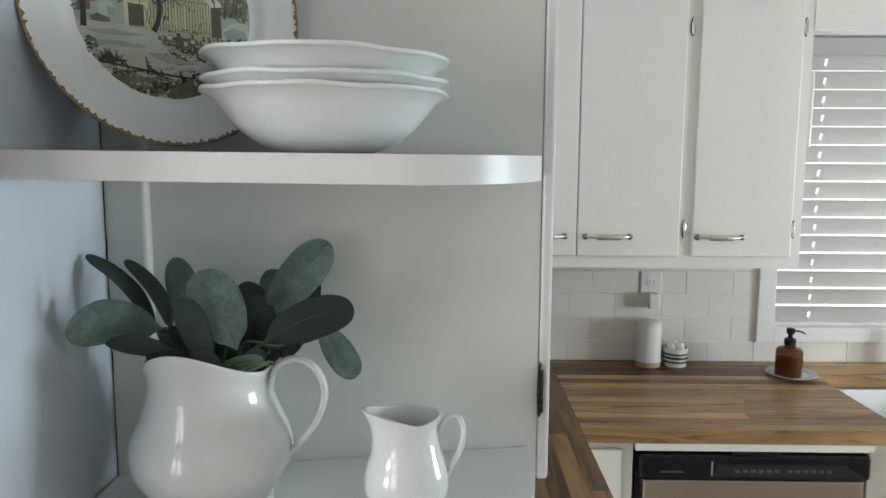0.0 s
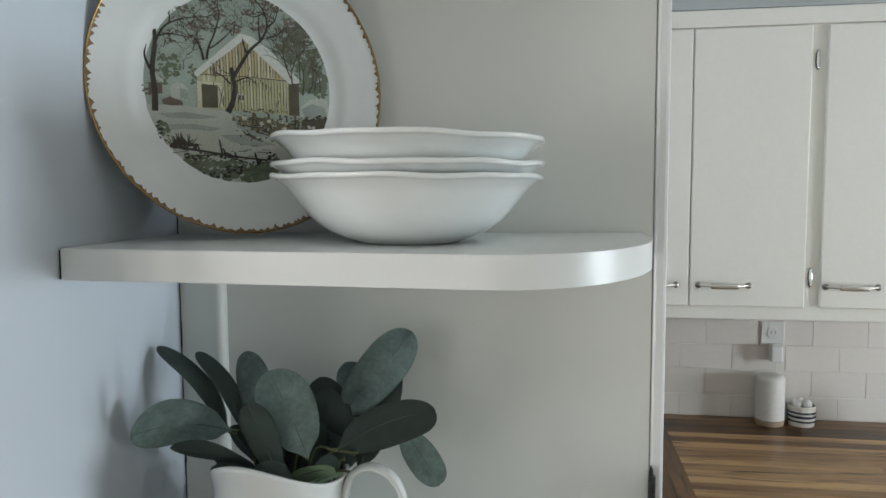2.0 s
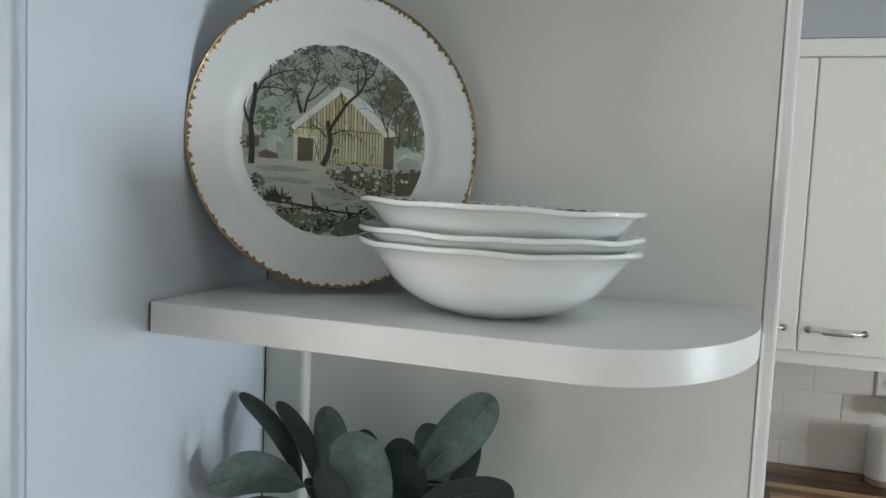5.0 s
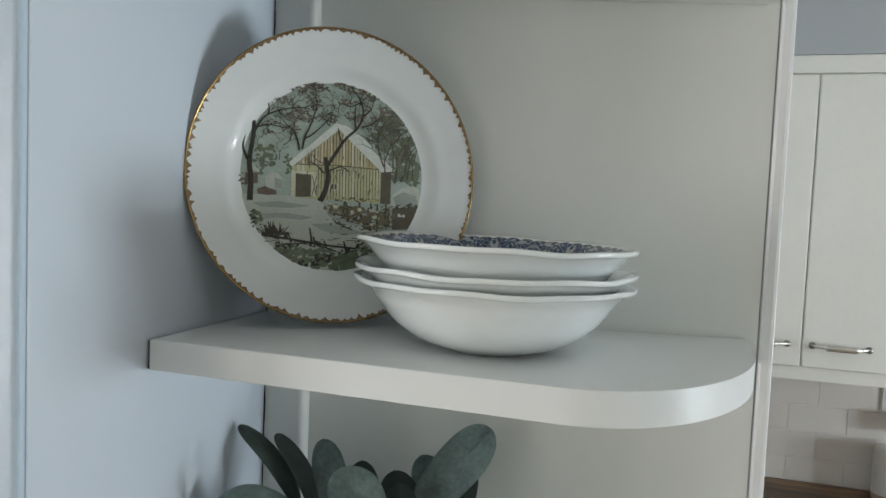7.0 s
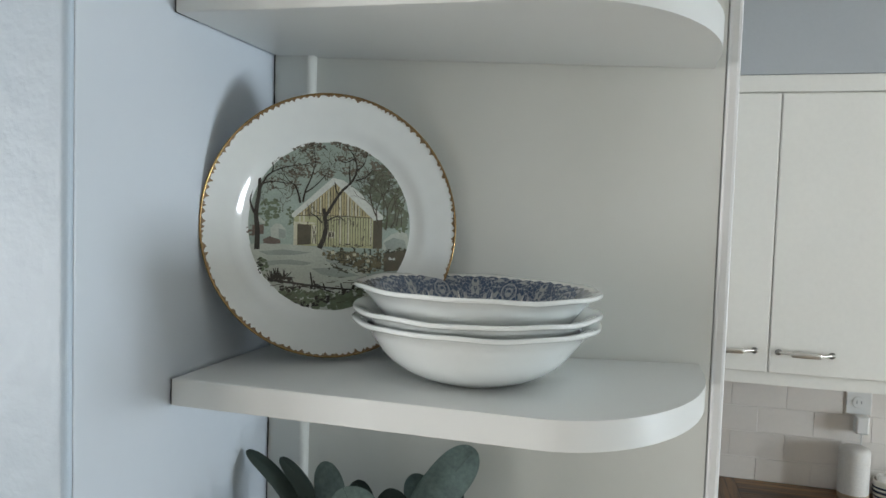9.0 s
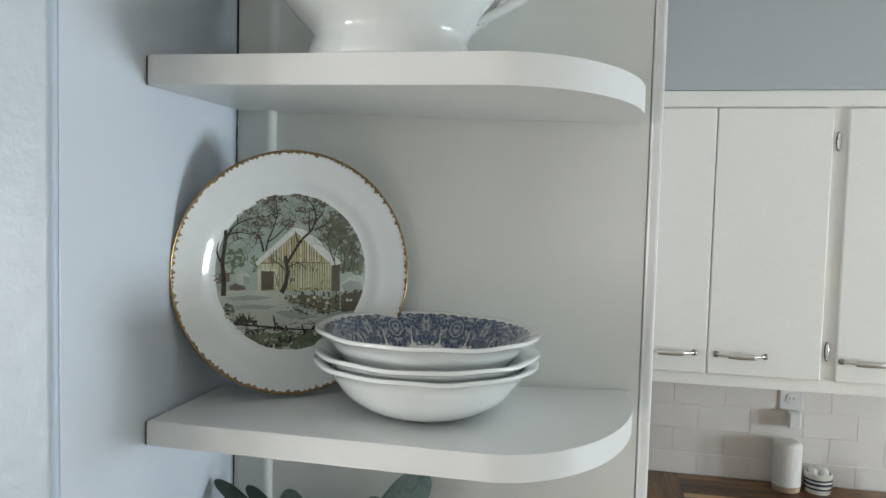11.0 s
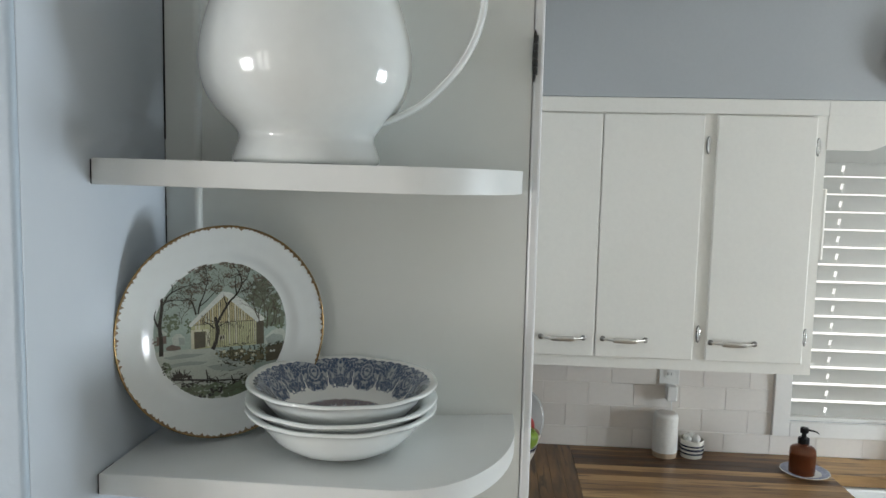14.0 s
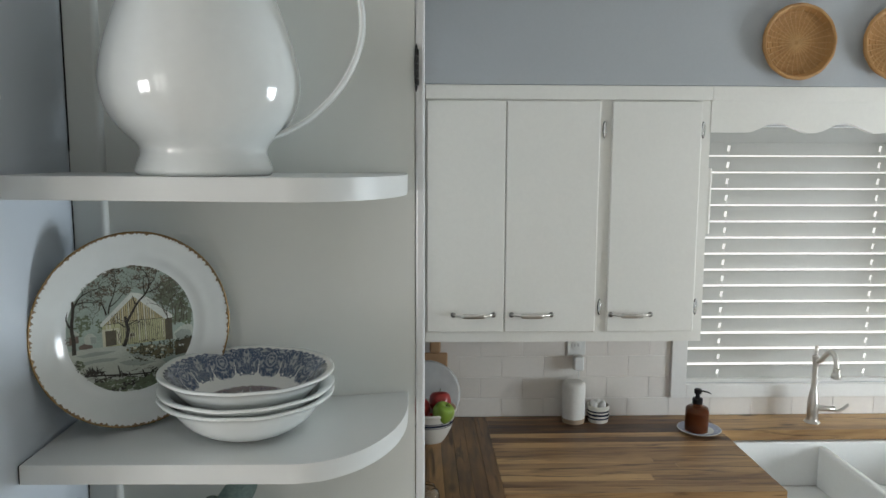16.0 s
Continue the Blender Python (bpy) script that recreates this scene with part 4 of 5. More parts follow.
for x in (412, 426):
    p.poly([(x, 484), (x + 9, 484), (x + 9, 506), (x, 506)])
p.done("print_barn_shadows", I_SIDE)
p = Print(4)
p.poly([(236, 402), (428, 226), (442, 236), (440, 254), (250, 418), (240, 416)])
p.poly([(428, 226), (480, 236), (520, 262), (560, 292), (678, 404), (676, 418), (632, 424), (440, 250)])
p.clump(722, 606, 16, 8, 6, 8)
p.done("print_snowy_roof", I_ROOF)
p = Print(4.2)
p.poly([(62, 456), (112, 452), (112, 496), (60, 500)])
p.poly([(108, 520), (140, 506), (160, 514), (186, 522), (188, 538), (150, 542), (112, 538)])
p.clump(60, 480, 26, 24, 16, 8)
p.clump(560, 600, 26, 20, 8, 7)
p.done("print_red_shed", I_RED)

# the rough wall and fence beside the barn
p = Print(4.4)
for c in ((440, 590, 60, 24, 46, 10), (520, 610, 60, 36, 56, 11), (600, 640, 60, 34, 50, 11), (650, 610, 40, 44, 34, 10)):
    p.clump(*c)
p.done("print_stone_wall", I_STONE)
p = Print(4.7)
for x, y0, y1, lean in ((462, 555, 630, 8), (488, 560, 640, -10), (520, 560, 640, 18), (545, 555, 630, -12), (585, 560, 680, 0), (612, 565, 680, 2), (650, 560, 660, 4), (664, 580, 660, 0)):
    p.stroke([(x, y1), (x + lean, y0)], 4.5, 3.5)
for _ in range(26):
    x, y = rg.uniform(390, 660), rg.uniform(566, 670)
    p.stroke([(x, y), (x + rg.uniform(14, 46), y + rg.uniform(-10, 14))], 2.6, 1.6)
for _ in range(60):
    p.clump(rg.uniform(400, 670), rg.uniform(562, 675), 8, 6, 2, 5)
for c in ((705, 572, 30, 10, 18, 6), (770, 566, 34, 9, 18, 6)):
    p.clump(*c)
p.done("print_fence", I_BUSH2)
p = Print(4.9)
for x, y in ((590, 590), (604, 620), (590, 650), (610, 600), (600, 672), (506, 600), (536, 590), (430, 580)):
    p.poly([(x - 9, y - 6), (x + 8, y - 8), (x + 9, y + 6), (x - 8, y + 7)])
p.done("print_pale_stones", I_PALE)

# foliage of the bare trees, and their limbs
p = Print(5)
for c in ((330, 80, 62, 16, 34, 8), (270, 100, 40, 14, 20, 7), (352, 95, 30, 10, 14, 7), (450, 66, 36, 16, 26, 8), (515, 80, 44, 16, 32, 8), (570, 100, 46, 22, 40, 8), (465, 136, 30, 14, 24, 7), (530, 130, 28, 14, 16, 7),
          (512, 188, 42, 24, 46, 8), (400, 206, 36, 24, 34, 7), (560, 150, 24, 16, 14, 7), (330, 130, 34, 24, 26, 7), (345, 165, 24, 18, 14, 7), (215, 150, 44, 18, 26, 7), (280, 185, 40, 18, 26, 7), (240, 215, 50, 18, 26, 7),
          (160, 250, 30, 14, 14, 6), (310, 215, 36, 16, 20, 7), (240, 265, 36, 20, 24, 7), (190, 190, 30, 12, 14, 6), (640, 160, 44, 24, 34, 9), (700, 200, 36, 22, 22, 9), (585, 205, 26, 20, 16, 8), (150, 285, 30, 10, 10, 6)):
    p.clump(*c)
p.done("print_foliage", I_LEAF)
p = Print(5.3)
for x, y, a, l, w in ((660, 470, 1.75, 100, 4), (690, 470, 1.5, 105, 4), (715, 460, 1.3, 100, 3.5), (640, 400, 1.9, 90, 3.5), (745, 450, 1.4, 80, 3), (770, 450, 1.6, 70, 3), (680, 400, 1.6, 90, 3), (620, 350, 1.8, 70, 3), (720, 380, 1.2, 70, 3)):
    p.tree(x, y, a, l, w, 3)
for x, y, a, l, w in ((400, 240, 1.3, 26, 2.5), (395, 240, 2.0, 26, 2.5), (240, 280, 1.2, 34, 2.2), (260, 280, 1.8, 34, 2.2), (330, 180, 1.7, 30, 2.2), (210, 220, 0.7, 36, 2.2), (180, 240, -0.4, 36, 2), (140, 270, -0.5, 34, 2), (430, 430, 0.3, 30, 2), (380, 400, 2.7, 34, 2)):
    p.tree(x, y, a, l, w, 3)
for _ in range(34):
    a_, r_ = rg.uniform(0.3, math.pi - 0.2), rg.uniform(230, 340)
    p.tree(422 + r_ * math.cos(a_), 452 - r_ * math.sin(a_), rg.uniform(0.6, 2.5), 30, 1.8, 3)
for _ in range(50):
    x, y = rg.uniform(130, 560), rg.uniform(690, 830)
    p.stroke([(x, y), (x + rg.uniform(10, 40), y + rg.uniform(-5, 5))], 1.8, 1.0)
p.done("print_brushwood", I_TWIG)
p = Print(5.7)
p.bough([(82, 566), (84, 480), (78, 400), (92, 300), (92, 240)], 12, 7)
p.bough([(94, 290), (120, 240), (150, 212), (210, 186), (290, 172)], 5, 1.5)
p.bough([(148, 214), (152, 190), (146, 160)], 4, 1.5)
p.bough([(70, 400), (52, 350), (60, 300)], 6, 2)
p.bough([(95, 270), (150, 255), (220, 262)], 4, 1.5)
p.bough([(276, 350), (268, 310), (250, 270), (222, 250)], 5, 2)
p.bough([(288, 345), (300, 290), (322, 240), (345, 160), (338, 120)], 4.5, 1.5)
p.bough([(300, 300), (330, 280), (372, 240), (400, 205)], 3.5, 1.5)
p.bough([(366, 560), (386, 516), (397, 460), (390, 400), (386, 372)], 12, 8)
p.bough([(394, 410), (430, 350), (470, 290), (520, 240), (544, 180), (530, 120), (500, 80)], 8, 2)
p.bough([(455, 310), (440, 270), (438, 246)], 4, 2)
p.bough([(512, 246), (508, 200), (510, 150)], 4.5, 2)
p.bough([(540, 190), (575, 160), (590, 120)], 4, 1.5)
p.bough([(532, 130), (490, 150), (450, 140)], 3, 1.5)
p.bough([(540, 235), (590, 215), (620, 180)], 3.5, 1.5)
p.bough([(380, 440), (350, 410), (320, 395)], 4, 1.5)
p.bough([(400, 430), (450, 410), (490, 430)], 3.5, 1.5)
for x, y, a, l, w in ((150, 165, 1.5, 26, 2), (290, 172, 0.4, 26, 2), (340, 122, 1.5, 24, 2), (500, 82, 2.0, 26, 2.2), (532, 110, 1.1, 26, 2), (590, 120, 1.3, 22, 2), (222, 250, 2.2, 26, 2), (60, 300, 1.7, 24, 2), (270, 110, 0.3, 30, 2.2), (400, 95, 2.8, 34, 2.2)):
    p.tree(x, y, a, l, w, 3)
p.stroke([(130, 705), (250, 722), (400, 745), (522, 757)], 5, 4)
p.stroke([(200, 745), (330, 735), (440, 770)], 3, 3)
for x, y, h in ((335, 735, 62), (350, 745, 36), (395, 752, 28), (480, 765, 40), (250, 735, 30)):
    p.stroke([(x, y), (x - 10, y - h)], 5, 3)
for x, y in ((170, 700), (205, 705), (190, 715), (150, 715)):
    for k in range(6):
        a = math.pi / 2 + rg.uniform(-0.8, 0.8)
        p.stroke([(x, y), (x + 50 * math.cos(a), y - 50 * math.sin(a))], 4, 1)
for c in ((190, 700, 46, 22, 40, 9), (345, 740, 30, 12, 16, 7), (480, 765, 26, 12, 14, 7), (230, 745, 50, 14, 22, 8), (380, 800, 40, 20, 20, 9), (300, 820, 70, 12, 24, 8), (95, 640, 12, 40, 16, 7), (540, 740, 24, 20, 14, 8)):
    p.clump(*c)
p.done("print_tree", I_LINE)


# ---- faux stems ----
def leaf_material():
    m = mat("felted_grey_green_leaf", (0.285, 0.375, 0.355), 0.6, vary=0.55, scale=55, bump=0.35, bscale=110, spec=0.3, fine=0.35, fscale=300, piece=0.25)
    return m


M_LEAF = leaf_material()
# Darker green over the whole leaf, front and back.
M_LEAF2 = mat("dark_grey_green_leaf", (0.115, 0.150, 0.135), 0.62, vary=0.45, scale=25, bump=0.2, bscale=140, spec=0.2, piece=0.25)
# Greener leaf, its colour lightened for the light it catches in front.
M_LEAF3 = mat("front_lit_green_leaf", (0.30, 0.41, 0.28), 0.6, vary=0.3, scale=60, bump=0.2, bscale=140, spec=0.25)
M_STEM = mat("olive_stem", (0.13, 0.15, 0.07), 0.6, vary=0.2, scale=60)
M_VEIN = mat("leaf_vein", (0.17, 0.22, 0.195), 0.6, vary=0.15, scale=60)
spray = thing("faux_greenery", "faux lamb's ear stems with grey-green leaves in the pitcher", "plant", pose(0.0940, 0.0885, 1.40))


def leaf(base, tip, width, side, bend, material, cup=0.15):
    """One oval leaf with a folded midrib, from its base to its tip."""
    o = Vector((0.0940, 0.0885, 1.40))
    a, b = Vector(base) - o, Vector(tip) - o
    ax = (b - a)
    ln = ax.length
    ax.normalize()
    sd = Vector(side)
    sd = (sd - ax * sd.dot(ax)).normalized()
    nm = ax.cross(sd)
    bm = bmesh.new()
    n, mm = 28, 5
    grid = []
    for i in range(n + 1):
        t = 0.5 - 0.5 * math.cos(math.pi * i / n)
        w = max(0.0006, width / 2 * 1.04 * (1 - abs(2 * t ** 1.15 - 1) ** 2.3) ** 0.5 * (0.80 + 0.2 * t) * min(1, 0.25 + 5 * t))
        row = []
        for j in range(-mm, mm + 1):
            s = j / mm
            off = bend * ln * math.sin(math.pi * t) + cup * w * (abs(s) ** 1.5) + 0.0006 * math.sin(9 * t + 2 * s)
            row.append(bm.verts.new(a + ax * (ln * t) + sd * (s * w) + nm * off))
        grid.append(row)
    for i in range(n):
        for j in range(2 * mm):
            bm.faces.new((grid[i][j], grid[i + 1][j], grid[i + 1][j + 1], grid[i][j + 1]))
    r = bmesh.ops.solidify(bm, geom=list(bm.faces), thickness=0.0007)
    lf = part("leaf", bm, material, spray, smooth=True)
    pts = [a + ax * (ln * t) + nm * (bend * ln * math.sin(math.pi * t) + 0.0002) for t in [k / 8 for k in range(9)]]
    part("midrib", sweep(pts, 0.0008, 0.0012, sd, 6, taper=lambda t: 1 - 0.7 * t), M_VEIN if material == M_LEAF else M_LEAF2, lf)
    st = [a, Vector((a.x * 0.55, a.y * 0.55, a.z * 0.85)), Vector((a.x * 0.25, a.y * 0.25, -0.03))]
    part("stem", sweep(smooth_line(st, 5), 0.0018, 0.0018, Vector((0, 1, 0)), 6), M_STEM, spray)
    return lf


leaf((0.0659, 0.0750, 1.4692), (0.0121, 0.0450, 1.4725), 0.0390, (0, -0.45, 1), 0.15, M_LEAF)
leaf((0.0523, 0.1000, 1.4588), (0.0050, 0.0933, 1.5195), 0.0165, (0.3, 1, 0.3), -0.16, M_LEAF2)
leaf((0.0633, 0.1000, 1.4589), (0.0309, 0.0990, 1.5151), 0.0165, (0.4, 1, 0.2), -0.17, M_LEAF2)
leaf((0.0870, 0.0850, 1.4552), (0.0685, 0.0950, 1.5176), 0.0242, (1, 0.25, 0), 0.05, M_LEAF)
leaf((0.1233, 0.0600, 1.4589), (0.0975, 0.0630, 1.5129), 0.0381, (1, 0.15, 0.3), 0.06, M_LEAF)
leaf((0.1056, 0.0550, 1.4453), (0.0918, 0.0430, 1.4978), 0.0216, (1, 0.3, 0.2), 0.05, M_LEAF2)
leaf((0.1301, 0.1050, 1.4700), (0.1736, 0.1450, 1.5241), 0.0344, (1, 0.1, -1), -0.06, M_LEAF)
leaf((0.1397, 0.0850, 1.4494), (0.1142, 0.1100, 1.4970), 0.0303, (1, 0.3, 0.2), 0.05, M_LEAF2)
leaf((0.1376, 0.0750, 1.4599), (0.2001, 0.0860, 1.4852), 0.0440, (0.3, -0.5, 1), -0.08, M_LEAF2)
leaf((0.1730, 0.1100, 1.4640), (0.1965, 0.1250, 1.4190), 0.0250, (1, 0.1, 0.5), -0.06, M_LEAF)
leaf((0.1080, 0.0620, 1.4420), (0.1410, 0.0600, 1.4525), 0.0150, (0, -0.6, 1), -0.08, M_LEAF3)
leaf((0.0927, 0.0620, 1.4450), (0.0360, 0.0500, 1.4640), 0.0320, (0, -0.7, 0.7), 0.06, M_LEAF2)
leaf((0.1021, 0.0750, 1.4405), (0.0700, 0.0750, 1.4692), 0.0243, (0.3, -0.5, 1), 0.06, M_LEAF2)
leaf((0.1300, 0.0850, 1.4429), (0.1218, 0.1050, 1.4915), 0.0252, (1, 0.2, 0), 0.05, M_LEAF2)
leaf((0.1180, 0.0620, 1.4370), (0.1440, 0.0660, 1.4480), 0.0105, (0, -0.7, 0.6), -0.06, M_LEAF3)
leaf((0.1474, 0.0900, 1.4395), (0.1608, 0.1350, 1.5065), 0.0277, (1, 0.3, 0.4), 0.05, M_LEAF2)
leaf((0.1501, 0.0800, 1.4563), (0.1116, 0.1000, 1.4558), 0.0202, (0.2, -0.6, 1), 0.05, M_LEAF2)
leaf((0.1521, 0.1100, 1.4712), (0.1263, 0.1300, 1.5025), 0.0256, (1, 0.2, 0.5), 0.05, M_LEAF)
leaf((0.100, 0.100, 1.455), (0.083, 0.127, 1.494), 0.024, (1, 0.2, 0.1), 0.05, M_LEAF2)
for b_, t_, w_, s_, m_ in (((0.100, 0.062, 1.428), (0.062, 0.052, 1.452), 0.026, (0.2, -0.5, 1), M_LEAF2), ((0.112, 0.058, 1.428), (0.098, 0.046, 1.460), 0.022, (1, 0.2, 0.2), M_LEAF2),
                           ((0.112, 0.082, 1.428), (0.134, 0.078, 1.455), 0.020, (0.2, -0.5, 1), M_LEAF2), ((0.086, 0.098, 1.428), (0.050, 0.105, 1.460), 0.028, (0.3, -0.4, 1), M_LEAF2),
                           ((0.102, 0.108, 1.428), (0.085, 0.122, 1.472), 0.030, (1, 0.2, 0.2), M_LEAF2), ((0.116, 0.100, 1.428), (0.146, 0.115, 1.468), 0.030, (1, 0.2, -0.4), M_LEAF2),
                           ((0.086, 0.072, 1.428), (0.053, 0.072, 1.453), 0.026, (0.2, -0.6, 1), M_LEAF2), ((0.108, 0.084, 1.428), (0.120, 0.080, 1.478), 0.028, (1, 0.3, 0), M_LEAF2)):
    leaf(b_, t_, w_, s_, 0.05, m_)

# ---- on the worktop and the kitchen wall ----
M_CLAY = mat("raw_clay", (0.42, 0.31, 0.21), 0.85, vary=0.1, scale=40, bump=0.3, bscale=200)
M_SPECK = mat("speckled_white_glaze", (0.72, 0.70, 0.66), 0.4, vary=0.08, scale=120, bump=0.25, bscale=160, fine=0.12, fscale=300)
M_BLUE = mat("dark_blue_band", (0.035, 0.04, 0.065), 0.25, vary=0.2, scale=40)
M_CREAM = mat("cream_stoneware", (0.70, 0.67, 0.60), 0.3, vary=0.05, scale=30)
M_AMBER = mat("amber_glass", (0.30, 0.075, 0.02), 0.08, vary=0.05, trans=0.75, ior=1.45)
M_PALEBLUE = mat("blue_patterned_glaze", (0.42, 0.46, 0.60), 0.2, vary=0.35, scale=90, fine=0.3, fscale=220)
M_COTTON = mat("white_cotton", (0.80, 0.79, 0.76), 0.9, vary=0.06, scale=40, bump=0.3, bscale=180)
M_RED = mat("red_apple_skin", (0.36, 0.035, 0.03), 0.3, vary=0.4, scale=25)
M_GREEN = mat("green_apple_skin", (0.24, 0.36, 0.05), 0.3, vary=0.25, scale=25)
M_RATTAN = mat("woven_rattan", (0.45, 0.24, 0.085), 0.6, vary=0.2, scale=30, bump=0.3, bscale=220, fine=0.2, fscale=200)
M_RATTAN2 = mat("pale_rattan_spoke", (0.53, 0.31, 0.125), 0.6, vary=0.2, scale=40, fine=0.2, fscale=200)
M_BOARD = mat("pale_wood_board", (0.42, 0.25, 0.13), 0.55, vary=0.2, scale=14)
M_PLASTIC = mat("white_plastic", (0.78, 0.78, 0.76), 0.35, vary=0.02)
M_MARK = mat("grey_marking", (0.30, 0.30, 0.30), 0.5)
M_FAINT = mat("faded_panel_print", (0.08, 0.08, 0.078), 0.5)
M_GLASS = mat("clear_glass", (0.95, 0.96, 0.96), 0.03, vary=0.0, fine=0.0, trans=1.0, ior=1.45)


def turned(name, pairs, material, parent, label="", n=48, z=0.0, curve=4):
    return part(name, lathe(profile_curve(pairs, curve), n), material, parent, label, True, pose(0, 0, z) if z else None)


can = thing("canister", "speckled white ceramic canister with raw clay foot", "canister", pose(0.918, 1.943, TOP))
turned("body", [(0.0, 0.018), (0.030, 0.018), (0.0405, 0.0185), (0.0415, 0.025), (0.0415, 0.08), (0.0415, 0.130), (0.0400, 0.143), (0.034, 0.150), (0.024, 0.1525), (0.0, 0.153)], M_SPECK, can)
turned("foot", [(0.0, 0.0), (0.036, 0.0), (0.0395, 0.003), (0.0405, 0.010), (0.0405, 0.0183), (0.0, 0.0183)], M_CLAY, can, "unglazed clay foot")

crock = thing("striped_crock", "small cream crock with dark blue stripes holding white cotton", "crock", pose(1.0105, 1.948, TOP))
turned("body", [(0.0, 0.0), (0.032, 0.0), (0.0355, 0.004), (0.0385, 0.02), (0.0390, 0.045), (0.0395, 0.060), (0.0375, 0.062), (0.0355, 0.058), (0.035, 0.02), (0.0, 0.010)], M_CREAM, crock)
for z, hh in ((0.014, 0.006), (0.027, 0.008), (0.040, 0.006)):
    r = 0.0392 if z > 0.02 else 0.0380
    part("stripe", lathe([(r + 0.0004, z), (r + 0.0009, z + 0.0005), (r + 0.0011, z + hh - 0.0005), (r + 0.0004, z + hh)], 48), M_BLUE, crock, smooth=True)
rg = random.Random(5)
for dx, dy, dz, s in ((-0.016, -0.012, 0.060, 0.013), (0.012, -0.014, 0.063, 0.014), (0.0, 0.010, 0.064, 0.014), (0.018, 0.008, 0.060, 0.012), (-0.015, 0.012, 0.062, 0.012)):
    bm = bmesh.new()
    bmesh.ops.create_icosphere(bm, subdivisions=2, radius=s)
    for v in bm.verts:
        v.co *= 1 + 0.12 * noise.noise(v.co * 90 + Vector((dx * 400, 0, 0)))
        v.co.z *= 1.2
    part("cotton_ball", bm, M_COTTON, crock, "white cotton", True, pose(dx, dy, dz))

saucer = thing("saucer", "small blue and white saucer under the soap bottle", "saucer", pose(1.342, 1.835, TOP))
turned("body", [(0.0, 0.002), (0.035, 0.002), (0.040, 0.0), (0.043, 0.001), (0.060, 0.006), (0.0735, 0.011), (0.0745, 0.0125), (0.072, 0.0125), (0.058, 0.0085), (0.042, 0.0045), (0.0, 0.004)], M_CHINA, saucer, n=64)
part("printed_border", lathe([(0.050, 0.00665), (0.058, 0.0088), (0.0725, 0.01285)], 64), M_PALEBLUE, saucer, "blue printed border", True)

soap = thing("soap_dispenser", "amber glass soap bottle with black pump", "soap dispenser", pose(1.332, 1.835, TOP + 0.0045))
turned("bottle", [(0.0, 0.0), (0.036, 0.0), (0.0395, 0.004), (0.0400, 0.03), (0.0400, 0.070), (0.0375, 0.082), (0.028, 0.089), (0.017, 0.092), (0.0145, 0.098), (0.0, 0.098)], M_AMBER, soap)
turned("soap_fill", [(0.0, 0.003), (0.037, 0.003), (0.0375, 0.03), (0.0375, 0.060), (0.0, 0.060)], mat("dark_amber_soap", (0.09, 0.025, 0.012), 0.3), soap, "dark liquid soap", curve=1)
turned("collar", [(0.0, 0.0985), (0.017, 0.0985), (0.0175, 0.101), (0.0175, 0.114), (0.014, 0.118), (0.008, 0.120), (0.0065, 0.132), (0.0, 0.132)], M_BLACK, soap, "black pump collar")
bm = sweep(smooth_line([(-0.004, 0, 0.140), (0.012, 0, 0.1415), (0.034, 0, 0.138), (0.046, 0, 0.131)], 5), 0.010, 0.0075, Vector((0, 1, 0)), 10, taper=lambda t: 1 - 0.45 * t)
part("pump_nozzle", bm, M_BLACK, soap, "black curved pump nozzle", True)
turned("pump_head", [(0.0, 0.1325), (0.011, 0.1325), (0.0125, 0.136), (0.0125, 0.147), (0.010, 0.150), (0.0, 0.1505)], M_BLACK, soap)

fruit = thing("mixing_bowl", "cream stoneware mixing bowl with dark blue bands", "bowl", pose(0.392, 1.785, TOP) @ Matrix.Diagonal((0.95, 0.95, 0.85, 1)))
turned("body", [(0.0, 0.004), (0.044, 0.004), (0.048, 0.0), (0.052, 0.003), (0.066, 0.028), (0.080, 0.062), (0.089, 0.098), (0.0935, 0.118), (0.0970, 0.124), (0.0965, 0.131), (0.0925, 0.132), (0.0865, 0.120), (0.078, 0.080), (0.062, 0.040), (0.040, 0.016), (0.0, 0.012)], M_CREAM, fruit, n=64)
for z, hh in ((0.074, 0.0035), (0.080, 0.010), (0.0925, 0.0035)):
    r0, r1 = 0.080 + (z - 0.062) * 0.25 + 0.0010, 0.080 + (z + hh - 0.062) * 0.25 + 0.0010
    part("band", lathe([(r0 - 0.0006, z), (r0 + 0.0002, z + 0.0004), (r1 + 0.0002, z + hh - 0.0004), (r1 - 0.0006, z + hh)], 64), M_BLUE, fruit, smooth=True)


def apple(x, y, z, r, material, label, tilt):
    a = thing("apple", label, "apple", pose(x, y, z, *tilt), "apples in the bowl")
    turned("flesh", [(0.0, 0.010 * r / 0.036), (r * 0.45, 0.0), (r * 0.85, r * 0.45), (r, r * 1.05), (r * 0.85, r * 1.62), (r * 0.45, r * 1.86), (r * 0.12, r * 1.76), (0.0, r * 1.66)], material, a, n=32)
    part("stalk", sweep(smooth_line([(0, 0, r * 1.66), (0.001, 0, r * 1.9), (0.004, 0, r * 2.15)], 4), 0.003, 0.003, Vector((0, 1, 0)), 6), M_STEM, a)


apple(0.425, 1.742, TOP + 0.079, 0.036, M_GREEN, "green apple on top of the fruit bowl", (12, 20, 0))
apple(0.430, 1.816, TOP + 0.083, 0.038, M_RED, "red apple resting in the fruit bowl", (-14, 10, 40))
apple(0.352, 1.775, TOP + 0.081, 0.037, M_RED, "red apple resting in the fruit bowl", (8, -18, 90))
apple(0.392, 1.785, TOP + 0.017, 0.037, M_RED, "red apple low in the fruit bowl", (0, 8, 10))

